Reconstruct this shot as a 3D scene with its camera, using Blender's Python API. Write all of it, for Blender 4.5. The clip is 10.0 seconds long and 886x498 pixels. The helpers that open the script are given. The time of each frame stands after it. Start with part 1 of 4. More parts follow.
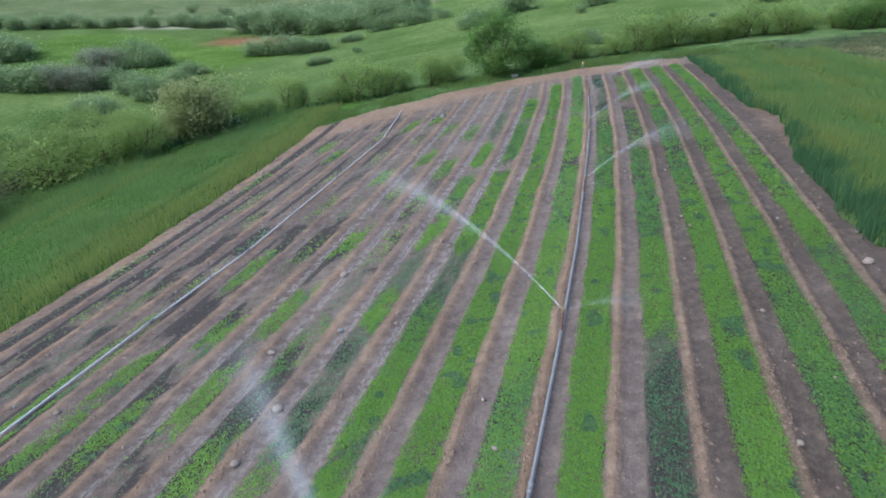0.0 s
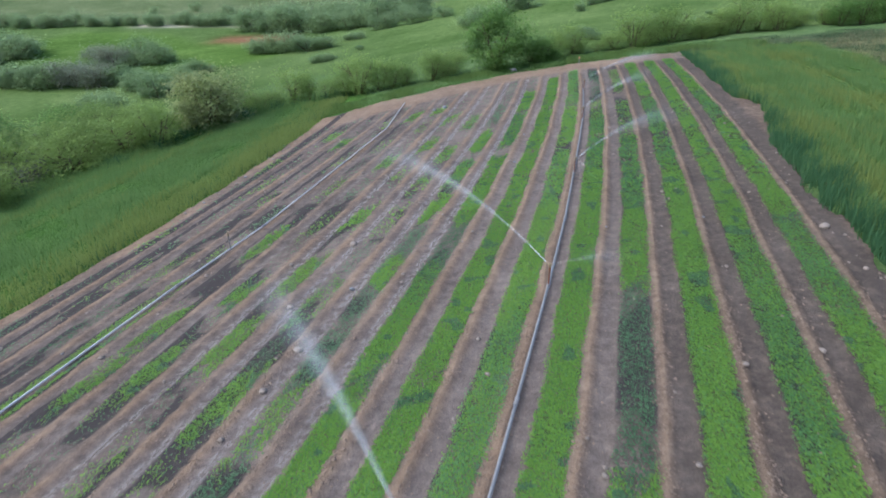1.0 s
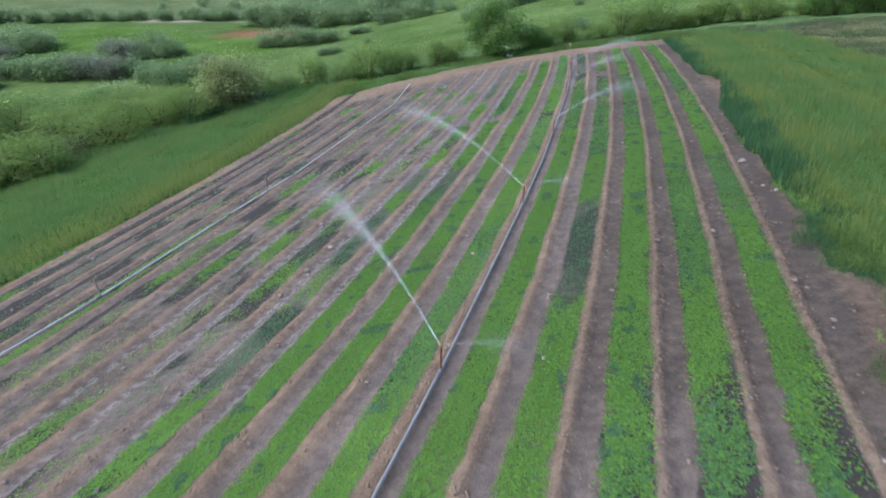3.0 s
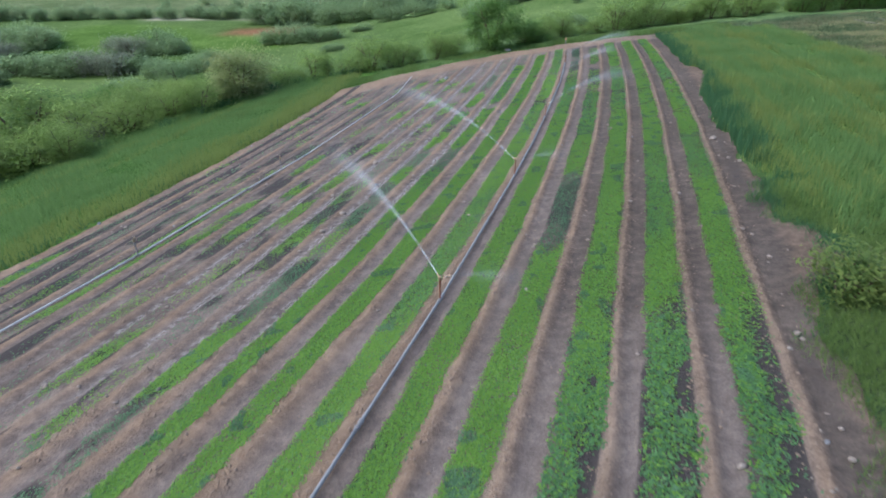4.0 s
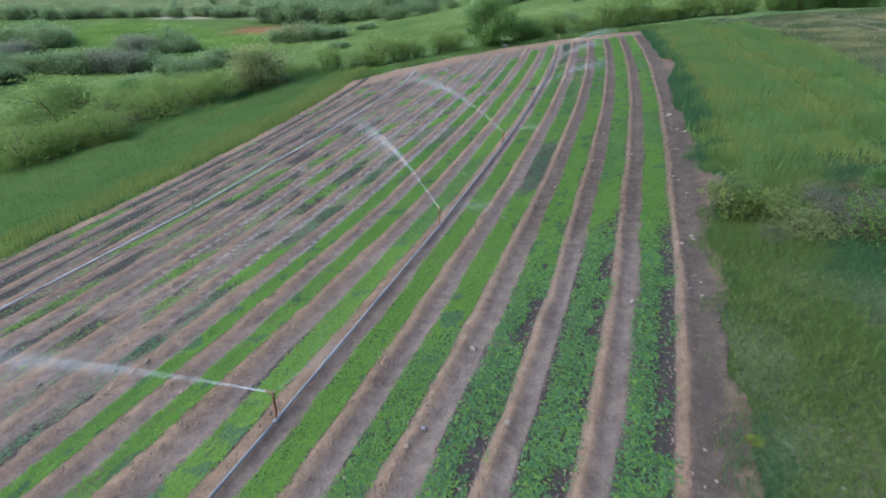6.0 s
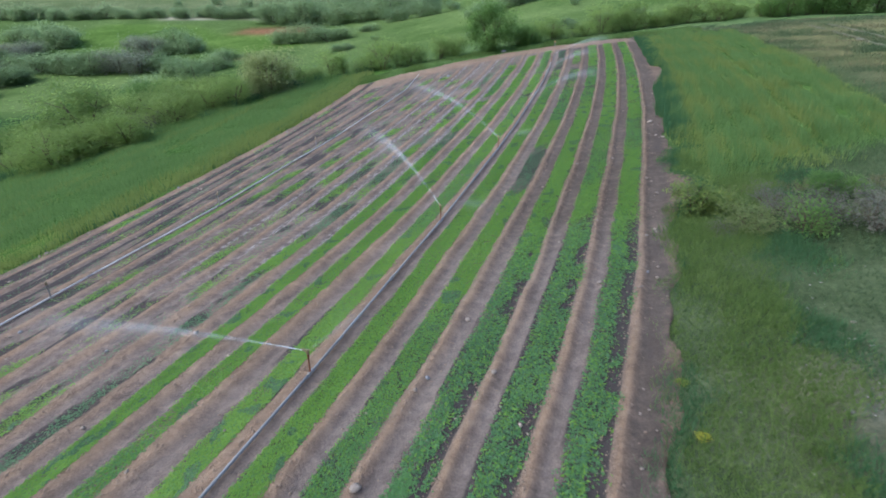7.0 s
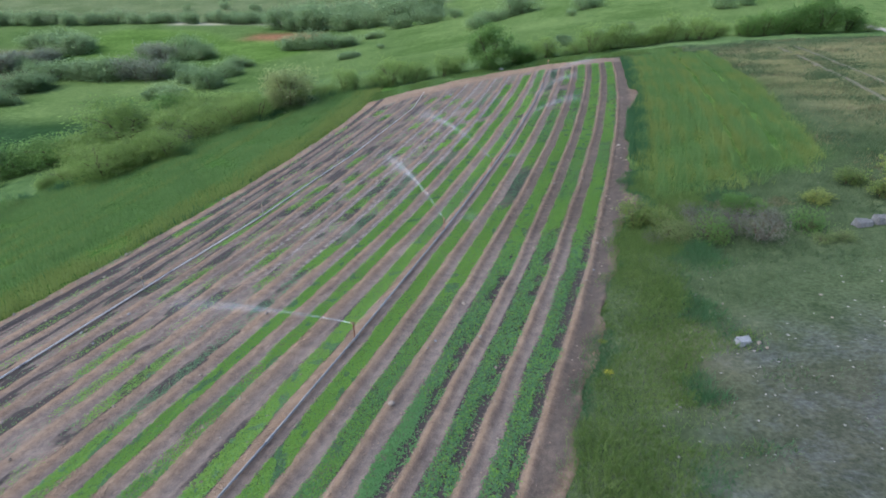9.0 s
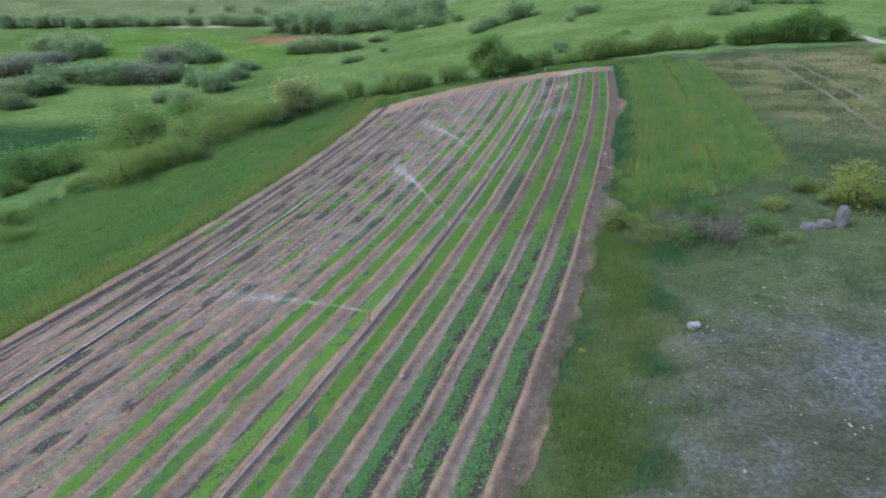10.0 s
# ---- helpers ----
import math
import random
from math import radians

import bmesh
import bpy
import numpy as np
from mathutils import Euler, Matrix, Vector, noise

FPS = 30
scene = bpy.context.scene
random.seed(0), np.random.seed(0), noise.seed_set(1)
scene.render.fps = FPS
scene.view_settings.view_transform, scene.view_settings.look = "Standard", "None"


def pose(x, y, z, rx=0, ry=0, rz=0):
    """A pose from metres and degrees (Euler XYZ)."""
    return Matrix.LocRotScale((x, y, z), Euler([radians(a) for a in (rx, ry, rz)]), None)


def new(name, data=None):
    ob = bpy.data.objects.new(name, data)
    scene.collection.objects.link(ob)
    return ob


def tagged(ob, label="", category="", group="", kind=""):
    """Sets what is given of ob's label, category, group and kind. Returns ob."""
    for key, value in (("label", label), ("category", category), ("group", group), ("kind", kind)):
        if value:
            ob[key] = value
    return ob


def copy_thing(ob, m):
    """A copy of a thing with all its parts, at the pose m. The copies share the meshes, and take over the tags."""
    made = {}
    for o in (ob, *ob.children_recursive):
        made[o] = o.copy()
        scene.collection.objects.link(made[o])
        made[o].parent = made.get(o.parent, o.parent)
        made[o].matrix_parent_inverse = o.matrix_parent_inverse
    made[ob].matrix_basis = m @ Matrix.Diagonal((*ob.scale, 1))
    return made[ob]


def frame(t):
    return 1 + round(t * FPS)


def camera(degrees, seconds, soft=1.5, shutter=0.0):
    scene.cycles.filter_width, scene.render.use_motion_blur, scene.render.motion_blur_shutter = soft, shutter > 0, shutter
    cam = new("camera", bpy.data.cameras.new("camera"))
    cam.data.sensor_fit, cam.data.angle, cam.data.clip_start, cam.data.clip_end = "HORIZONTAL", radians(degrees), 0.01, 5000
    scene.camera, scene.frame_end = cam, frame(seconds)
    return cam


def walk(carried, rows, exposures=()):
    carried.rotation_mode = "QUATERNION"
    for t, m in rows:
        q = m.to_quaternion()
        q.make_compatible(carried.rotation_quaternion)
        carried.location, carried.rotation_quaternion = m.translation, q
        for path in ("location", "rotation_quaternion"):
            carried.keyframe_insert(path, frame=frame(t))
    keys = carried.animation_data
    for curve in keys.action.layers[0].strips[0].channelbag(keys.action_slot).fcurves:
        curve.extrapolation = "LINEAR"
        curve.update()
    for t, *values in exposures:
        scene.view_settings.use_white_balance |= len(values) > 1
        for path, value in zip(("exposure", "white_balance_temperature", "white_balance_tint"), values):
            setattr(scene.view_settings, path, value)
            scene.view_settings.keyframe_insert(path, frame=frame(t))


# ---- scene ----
cam = camera(73.0, 10.0, soft=1.75, shutter=0.5)
PATH = [
    (0.0, 0.000, 0.000, 7.100, 0.023, -27.965),
    (0.5, 0.016, -0.797, 7.102, 0.118, -27.972),
    (1.0, 0.024, -1.823, 7.100, 0.181, -28.021),
    (1.5, 0.043, -2.969, 7.106, 0.248, -28.079),
    (2.0, 0.076, -4.140, 7.099, 0.337, -28.145),
    (2.5, 0.132, -5.322, 7.113, 0.449, -28.231),
    (4.0, 0.248, -8.836, 7.151, 0.626, -28.375),
    (4.5, 0.285, -9.962, 7.149, 0.715, -28.401),
    (5.0, 0.338, -11.092, 7.160, 0.792, -28.434),
    (5.5, 0.384, -12.230, 7.327, 0.854, -28.448),
    (7.0, 0.472, -15.653, 8.617, 1.058, -28.523),
    (7.5, 0.515, -16.828, 9.264, 1.125, -28.548),
    (8.0, 0.512, -18.012, 9.967, 1.179, -28.563),
    (8.5, 0.524, -19.238, 10.696, 1.249, -28.578),
    (9.0, 0.537, -20.523, 11.447, 1.315, -28.594),
    (9.5, 0.548, -21.870, 12.203, 1.363, -28.621),
    (10.0, 0.566, -23.268, 12.954, 1.429, -28.640),
]
walk(cam, [(t, pose(x, y, z, 90 + pitch, 0, yaw)) for t, x, y, z, yaw, pitch in PATH], [(0.0, 1.19, 5450, 8), (10.0, 1.19, 5450, 8)])
# ---- end camera ----
# ---- light: soft evening daylight under a thin, even overcast ----
SUN_EL, SUN_AZ = 52.0, 250.0
world = bpy.data.worlds.new("sky")
scene.world = world
world.use_nodes = True
wn = world.node_tree.nodes
sky = wn.new("ShaderNodeTexSky")
sky.sky_type = "NISHITA"
sky.sun_disc = False
sky.sun_elevation = radians(SUN_EL)
sky.sun_rotation = radians(SUN_AZ)
sky.air_density, sky.dust_density, sky.ozone_density = 1.0, 4.0, 1.0
wn["Background"].inputs["Strength"].default_value = 0.16
world.node_tree.links.new(sky.outputs[0], wn["Background"].inputs["Color"])
sun = new("sun", bpy.data.lights.new("sun", "SUN"))
sun.data.energy, sun.data.angle, sun.data.color = 0.7, radians(80), (1.0, 0.96, 0.9)
sun.rotation_euler = (radians(90 - SUN_EL), 0, radians(180 - SUN_AZ))

RNG = np.random.default_rng(7)


# ---- node helpers and materials ----
def mat_new(name):
    m = bpy.data.materials.new(name)
    m.use_nodes = True
    nt = m.node_tree
    return m, nt, nt.nodes["Principled BSDF"]


def node(nt, kind, **props):
    n = nt.nodes.new(kind)
    for k, v in props.items():
        n.inputs[k].default_value = v
    return n


def noise_tex(nt, scale, detail=4.0, rough=0.6, coords="Object"):
    co = nt.nodes.new("ShaderNodeTexCoord")
    n = node(nt, "ShaderNodeTexNoise", Scale=scale, Detail=detail, Roughness=rough)
    nt.links.new(co.outputs[coords], n.inputs["Vector"])
    return n.outputs["Fac"]


def ramp(nt, fac, stops):
    r = nt.nodes.new("ShaderNodeValToRGB")
    while len(r.color_ramp.elements) < len(stops):
        r.color_ramp.elements.new(0.5)
    for e, (p, c) in zip(r.color_ramp.elements, stops):
        e.position = p
        e.color = (*c, 1) if len(c) == 3 else c
    nt.links.new(fac, r.inputs[0])
    return r.outputs[0]


def mix(nt, fac, a, b, how="MIX"):
    n = nt.nodes.new("ShaderNodeMix")
    n.data_type, n.blend_type = "RGBA", how
    for sock, v in ((n.inputs[0], fac), (n.inputs[6], a), (n.inputs[7], b)):
        if isinstance(v, (int, float)):
            sock.default_value = v
        elif isinstance(v, tuple):
            sock.default_value = (*v, 1)
        else:
            nt.links.new(v, sock)
    return n.outputs[2]


def arith(nt, op, a, b=0.0, clamp=False):
    n = nt.nodes.new("ShaderNodeMath")
    n.operation, n.use_clamp = op, clamp
    for sock, v in zip(n.inputs, (a, b)):
        if isinstance(v, (int, float)):
            sock.default_value = v
        else:
            nt.links.new(v, sock)
    return n.outputs[0]


def bump(nt, bsdf, height, strength, dist):
    b = node(nt, "ShaderNodeBump", Strength=strength, Distance=dist)
    nt.links.new(height, b.inputs["Height"])
    nt.links.new(b.outputs[0], bsdf.inputs["Normal"])


def attribute(nt, name):
    a = nt.nodes.new("ShaderNodeAttribute")
    a.attribute_name = name
    return a


def foliage(name, dark, mid, light, gloss=0.55, through_light=0.25, spread=0.5):
    """Leaves: colour varies from leaf to leaf and from plant to plant; some light passes through them."""
    m, nt, p = mat_new(name)
    geo = nt.nodes.new("ShaderNodeNewGeometry")
    info = nt.nodes.new("ShaderNodeObjectInfo")
    patch = noise_tex(nt, 0.8, 3.0)
    f = arith(nt, "ADD", arith(nt, "MULTIPLY", geo.outputs["Random Per Island"], spread), arith(nt, "MULTIPLY", info.outputs["Random"], 0.5))
    f = arith(nt, "ADD", f, arith(nt, "MULTIPLY", arith(nt, "SUBTRACT", patch, 0.58), 0.9), True)
    col = ramp(nt, f, [(0.0, dark), (0.45, mid), (1.0, light)])
    nt.links.new(col, p.inputs["Base Color"])
    p.inputs["Roughness"].default_value = gloss
    p.inputs["Specular IOR Level"].default_value = 0.1
    t = nt.nodes.new("ShaderNodeBsdfTranslucent")
    nt.links.new(col, t.inputs["Color"])
    mx = node(nt, "ShaderNodeMixShader", Fac=through_light)
    nt.links.new(p.outputs[0], mx.inputs[1])
    nt.links.new(t.outputs[0], mx.inputs[2])
    nt.links.new(mx.outputs[0], nt.nodes["Material Output"].inputs["Surface"])
    return m


def surface(name, colours, scale=6.0, rough=0.8, metal=0.0, relief=0.3, depth=0.02, fine=40.0):
    """A worn surface: colour at two scales and a fine relief."""
    m, nt, p = mat_new(name)
    big, small = noise_tex(nt, scale, 5.0), noise_tex(nt, fine, 3.0)
    f = arith(nt, "ADD", arith(nt, "MULTIPLY", big, 0.65), arith(nt, "MULTIPLY", small, 0.35))
    n = len(colours)
    nt.links.new(ramp(nt, f, [(0.3 + 0.4 * i / max(1, n - 1), c) for i, c in enumerate(colours)]), p.inputs["Base Color"])
    p.inputs["Roughness"].default_value, p.inputs["Metallic"].default_value = rough, metal
    p.inputs["Specular IOR Level"].default_value = 0.5 if rough < 0.7 else 0.1
    bump(nt, p, f, relief, depth)
    return m


def ground_material():
    """Grassland: the land's cover is carried as a colour by the mesh; grain and tufts are added."""
    m, nt, p = mat_new("meadow_ground")
    cover = attribute(nt, "cover").outputs["Color"]
    big, mid, fine = noise_tex(nt, 0.05, 6.0, 0.7), noise_tex(nt, 0.9, 5.0, 0.7), noise_tex(nt, 9.0, 4.0, 0.7)
    c = mix(nt, 1.0, cover, ramp(nt, big, [(0.35, (0.66, 0.76, 0.62)), (0.65, (1.22, 1.2, 1.2))]), "MULTIPLY")
    c = mix(nt, 1.0, c, ramp(nt, mid, [(0.3, (0.66, 0.72, 0.66)), (0.7, (1.3, 1.22, 1.25))]), "MULTIPLY")
    c = mix(nt, 1.0, c, ramp(nt, fine, [(0.3, (0.6, 0.65, 0.6)), (0.7, (1.35, 1.3, 1.3))]), "MULTIPLY")
    bare = arith(nt, "MULTIPLY", attribute(nt, "stony").outputs["Fac"], ramp(nt, noise_tex(nt, 0.4, 5.0, 0.7), [(0.46, (0, 0, 0)), (0.66, (1, 1, 1))]), True)
    rubble = ramp(nt, arith(nt, "ADD", arith(nt, "MULTIPLY", noise_tex(nt, 5.0, 5.0, 0.8), 0.6), arith(nt, "MULTIPLY", fine, 0.4)), [(0.4, (0.044, 0.048, 0.043)), (0.52, (0.084, 0.089, 0.088)), (0.64, (0.165, 0.172, 0.176))])
    c = mix(nt, bare, c, rubble)
    nt.links.new(c, p.inputs["Base Color"])
    p.inputs["Roughness"].default_value = 1.0
    p.inputs["Specular IOR Level"].default_value = 0.0
    bump(nt, p, arith(nt, "ADD", mid, fine), 0.6, 0.12)
    return m


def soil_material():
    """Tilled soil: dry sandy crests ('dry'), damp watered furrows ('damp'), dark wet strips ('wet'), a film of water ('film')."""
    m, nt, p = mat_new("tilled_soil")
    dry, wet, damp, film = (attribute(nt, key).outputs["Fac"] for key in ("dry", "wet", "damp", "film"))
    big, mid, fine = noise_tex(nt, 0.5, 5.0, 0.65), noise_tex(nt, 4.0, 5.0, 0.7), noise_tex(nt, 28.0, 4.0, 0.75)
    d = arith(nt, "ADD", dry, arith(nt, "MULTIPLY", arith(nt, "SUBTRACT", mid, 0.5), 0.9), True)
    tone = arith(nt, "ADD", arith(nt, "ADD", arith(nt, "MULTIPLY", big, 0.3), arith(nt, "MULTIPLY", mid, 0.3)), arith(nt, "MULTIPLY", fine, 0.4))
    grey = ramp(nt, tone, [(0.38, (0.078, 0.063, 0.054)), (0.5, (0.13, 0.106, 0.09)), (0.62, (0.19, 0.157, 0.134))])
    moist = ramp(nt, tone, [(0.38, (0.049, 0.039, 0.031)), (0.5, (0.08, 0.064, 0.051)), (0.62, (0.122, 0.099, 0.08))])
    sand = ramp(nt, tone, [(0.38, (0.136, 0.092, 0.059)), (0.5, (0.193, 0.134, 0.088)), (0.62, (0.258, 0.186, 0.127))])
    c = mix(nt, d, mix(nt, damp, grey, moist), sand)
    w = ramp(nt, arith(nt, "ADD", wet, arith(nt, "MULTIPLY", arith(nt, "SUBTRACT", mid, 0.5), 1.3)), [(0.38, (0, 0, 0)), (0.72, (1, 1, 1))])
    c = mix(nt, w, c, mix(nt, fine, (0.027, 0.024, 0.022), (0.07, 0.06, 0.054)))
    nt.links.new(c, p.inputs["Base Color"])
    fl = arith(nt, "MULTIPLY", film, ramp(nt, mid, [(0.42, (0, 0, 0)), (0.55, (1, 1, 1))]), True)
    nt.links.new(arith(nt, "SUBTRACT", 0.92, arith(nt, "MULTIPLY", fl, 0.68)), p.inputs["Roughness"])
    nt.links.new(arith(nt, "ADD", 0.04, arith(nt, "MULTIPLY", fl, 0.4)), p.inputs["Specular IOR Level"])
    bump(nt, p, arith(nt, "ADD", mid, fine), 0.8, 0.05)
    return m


M_GROUND = ground_material()
M_SOIL = soil_material()
M_LUSH = foliage("lush_seedling_leaf", (0.132, 0.245, 0.04), (0.163, 0.287, 0.05), (0.2, 0.327, 0.064), through_light=0.45, spread=0.25)
M_DARKLEAF = foliage("dark_vegetable_leaf", (0.06, 0.115, 0.055), (0.09, 0.165, 0.08), (0.15, 0.24, 0.12), through_light=0.4)
M_TEAL = foliage("green_vegetable_leaf", (0.085, 0.182, 0.062), (0.118, 0.23, 0.08), (0.155, 0.278, 0.1), through_light=0.45, spread=0.3)
M_WHEAT = foliage("young_wheat_blade", (0.118, 0.195, 0.058), (0.152, 0.242, 0.074), (0.19, 0.285, 0.092), through_light=0.5)
M_WEED = foliage("weedy_grass_blade", (0.068, 0.102, 0.045), (0.092, 0.134, 0.06), (0.138, 0.174, 0.092), through_light=0.5)
M_RIPE = foliage("yellow_green_wheat_blade", (0.165, 0.212, 0.056), (0.205, 0.255, 0.07), (0.245, 0.296, 0.09), through_light=0.5)
M_BLUEGRASS = foliage("bluish_tall_grass_blade", (0.05, 0.112, 0.046), (0.066, 0.138, 0.056), (0.095, 0.172, 0.066), through_light=0.45)
M_STRAW = foliage("dry_grass_blade", (0.13, 0.125, 0.062), (0.175, 0.165, 0.085), (0.24, 0.22, 0.125), through_light=0.4)
M_GRASS = foliage("verge_grass_blade", (0.086, 0.138, 0.037), (0.12, 0.182, 0.047), (0.16, 0.222, 0.062), through_light=0.5)
M_MEADOW = foliage("light_meadow_grass_blade", (0.112, 0.168, 0.046), (0.148, 0.21, 0.058), (0.185, 0.248, 0.074), through_light=0.5)
M_LEAF = foliage("hedge_leaf", (0.19, 0.275, 0.075), (0.25, 0.345, 0.095), (0.32, 0.41, 0.12), through_light=0.68, spread=0.25)
M_LEAFDARK = foliage("dark_tree_leaf", (0.1, 0.185, 0.044), (0.145, 0.245, 0.06), (0.2, 0.3, 0.08), through_light=0.6, spread=0.3)
M_BLOSSOM = foliage("pale_blossom_leaf", (0.18, 0.23, 0.075), (0.25, 0.29, 0.11), (0.34, 0.345, 0.17), through_light=0.5)
M_BRAMBLE = foliage("olive_bramble_leaf", (0.09, 0.13, 0.045), (0.14, 0.185, 0.06), (0.2, 0.24, 0.09), through_light=0.5)
M_YELLOW = foliage("yellow_broom_leaf", (0.1, 0.155, 0.04), (0.155, 0.205, 0.05), (0.25, 0.265, 0.06), through_light=0.45)
M_YELLOWER = foliage("yellow_weed_flower", (0.1, 0.16, 0.03), (0.22, 0.24, 0.03), (0.42, 0.38, 0.04))
# Bluer and more even than the hedge leaves: distance haze put into the colour.
M_HAZYLEAF = foliage("hazy_valley_scrub_leaf", (0.185, 0.265, 0.12), (0.235, 0.32, 0.148), (0.285, 0.365, 0.172), through_light=0.65, spread=0.15)
M_GREYTWIG = foliage("grey_twig_scrub_leaf", (0.16, 0.175, 0.125), (0.205, 0.23, 0.155), (0.255, 0.275, 0.19), through_light=0.6, spread=0.2)
M_TWIG = foliage("bare_twig_leaf", (0.1, 0.1, 0.072), (0.13, 0.13, 0.095), (0.175, 0.17, 0.125), through_light=0.4)
M_BARK = surface("brown_bark", [(0.05, 0.035, 0.025), (0.14, 0.10, 0.07)], 8.0, 0.9, 0, 0.8, 0.05)
M_STONE = surface("pale_limestone", [(0.16, 0.15, 0.135), (0.3, 0.28, 0.255)], 5.0, 0.85, 0, 0.6, 0.04)
M_BOULDER = surface("grey_boulder", [(0.06, 0.06, 0.058), (0.105, 0.104, 0.102), (0.17, 0.168, 0.164)], 3.0, 0.95, 0, 1.0, 0.08, 18.0)
M_ROCK = surface("bluish_grey_rock", [(0.11, 0.112, 0.114), (0.19, 0.192, 0.194), (0.27, 0.27, 0.268)], 4.0, 0.95, 0, 0.8, 0.05, 18.0)
M_FIELDSTONE = surface("brown_field_stone", [(0.15, 0.122, 0.098), (0.26, 0.22, 0.18)], 6.0, 0.9, 0, 0.6, 0.03)
M_CLOD = surface("soil_clod", [(0.125, 0.093, 0.068), (0.25, 0.185, 0.135)], 7.0, 0.95, 0, 0.6, 0.03)
M_ALU = surface("weathered_aluminium", [(0.11, 0.11, 0.108), (0.22, 0.218, 0.212)], 3.0, 0.6, 0.1, 0.15, 0.005)
M_PVC = surface("grey_plastic_pipe", [(0.3, 0.285, 0.26), (0.45, 0.43, 0.4)], 3.0, 0.6, 0, 0.15, 0.005)
M_RUST = surface("rusty_steel", [(0.10, 0.035, 0.018), (0.24, 0.10, 0.05)], 14.0, 0.8, 0.3, 0.4, 0.01)
M_STEEL = surface("dull_grey_steel", [(0.12, 0.115, 0.11), (0.26, 0.25, 0.24)], 12.0, 0.6, 0.4, 0.3, 0.01)
M_BRASS = surface("dull_brass", [(0.16, 0.12, 0.07), (0.28, 0.21, 0.12)], 20.0, 0.55, 0.6, 0.2, 0.005)
M_ORANGE = surface("faded_orange_plastic", [(0.42, 0.2, 0.1), (0.55, 0.29, 0.16)], 6.0, 0.5, 0, 0.1, 0.005)
M_RUT = surface("dry_grass_rut", [(0.085, 0.082, 0.05), (0.12, 0.11, 0.072)], 1.5, 0.95, 0, 0.5, 0.05)
M_DIRT = surface("dusty_track", [(0.2, 0.18, 0.15), (0.33, 0.29, 0.25)], 1.5, 0.95, 0, 0.5, 0.05)


# ---- the lie of the land ----
def smooth(a, b, v):
    t = np.clip((np.asarray(v, float) - a) / (b - a), 0, 1)
    return t * t * (3 - 2 * t)


def land(x, y):
    """Height of the land: a slope that falls to the north-west, then a broad valley."""
    x, y = np.asarray(x, float), np.asarray(y, float)
    xx, yy = np.clip(x, -60, 70), np.clip(y, -60, 90)
    near = 0.0872 + 0.1541 * xx - 0.08796 * yy - 0.000766 * xx * xx - 0.000458 * xx * yy + 0.000343 * yy * yy
    s = 1 / (1 + np.exp(-np.clip((-x - 5 + 0.15 * (y - 100)) / 25, -30, 30)))
    rise = 55 * smooth(300, 900, np.hypot(x, y)) + 12 * smooth(60, 400, x)
    far = -23 * s + rise
    w = smooth(42, 102, np.hypot(x - 3, y - 15))
    return near * (1 - w) + far * w


def rowline(y):
    """The bend that all crop rows share: x = u + rowline(y)."""
    y = np.asarray(y, float)
    return 0.31 * y - 0.0015 * y * y


def left_edge(y):
    return -16.5 - 0.0025 * (np.asarray(y, float) - 20) ** 2


def far_edge(x):
    x = np.asarray(x, float)
    return 45.7 - np.where(x < 14, 0.018, 0.012) * (x - 14) ** 2


RIGHT_EDGE = 6.85


def plot_edge(y):
    """Where the tilled earth ends towards the rough grass, counted across the rows."""
    y = np.asarray(y, float)
    bare = 0.95 * np.exp(-((y - 2.6) / 1.5) ** 2) + 0.85 * np.exp(-((y - 25) / 2.6) ** 2) - 0.28 * np.exp(-((y - 15.5) / 4.0) ** 2)
    return RIGHT_EDGE - 0.12 + bare + 0.12 * np.sin(y * 1.3 + 5) + 0.07 * np.sin(y * 3.7 + 1)


BED0, PITCH = 0.15, 1.32


def wobble(v, seed, scale=1.0):
    """A smooth wavering line."""
    v = np.asarray(v, float) / scale
    return 0.5 * np.sin(v * 1.3 + seed) + 0.3 * np.sin(v * 3.1 + 2 * seed) + 0.2 * np.sin(v * 7.7 + 3.3 * seed)


def in_field(x, y, grow=0.0):
    u = x - rowline(y)
    return (u > left_edge(y) - grow) & (u < RIGHT_EDGE + grow) & (y < far_edge(x) + grow)


def cells(x, y, seed):
    """Smooth random patches about one unit across, from 0 to 1."""
    x, y = np.asarray(x, float), np.asarray(y, float)
    i, j = np.floor(x), np.floor(y)
    fx, fy = x - i, y - j
    fx, fy = fx * fx * (3 - 2 * fx), fy * fy * (3 - 2 * fy)

    def h(a, b):
        return np.abs(np.sin(a * 127.1 + b * 311.7 + seed * 74.7) * 43758.5453) % 1.0

    return (h(i, j) * (1 - fx) + h(i + 1, j) * fx) * (1 - fy) + (h(i, j + 1) * (1 - fx) + h(i + 1, j + 1) * fx) * fy


def patches(u, y, across, along, seed):
    """Patches drawn out along the rows, at two scales."""
    return 0.62 * cells(u / across, y / along, seed) + 0.38 * cells(u / across * 2.3, y / along * 2.7, seed + 5)


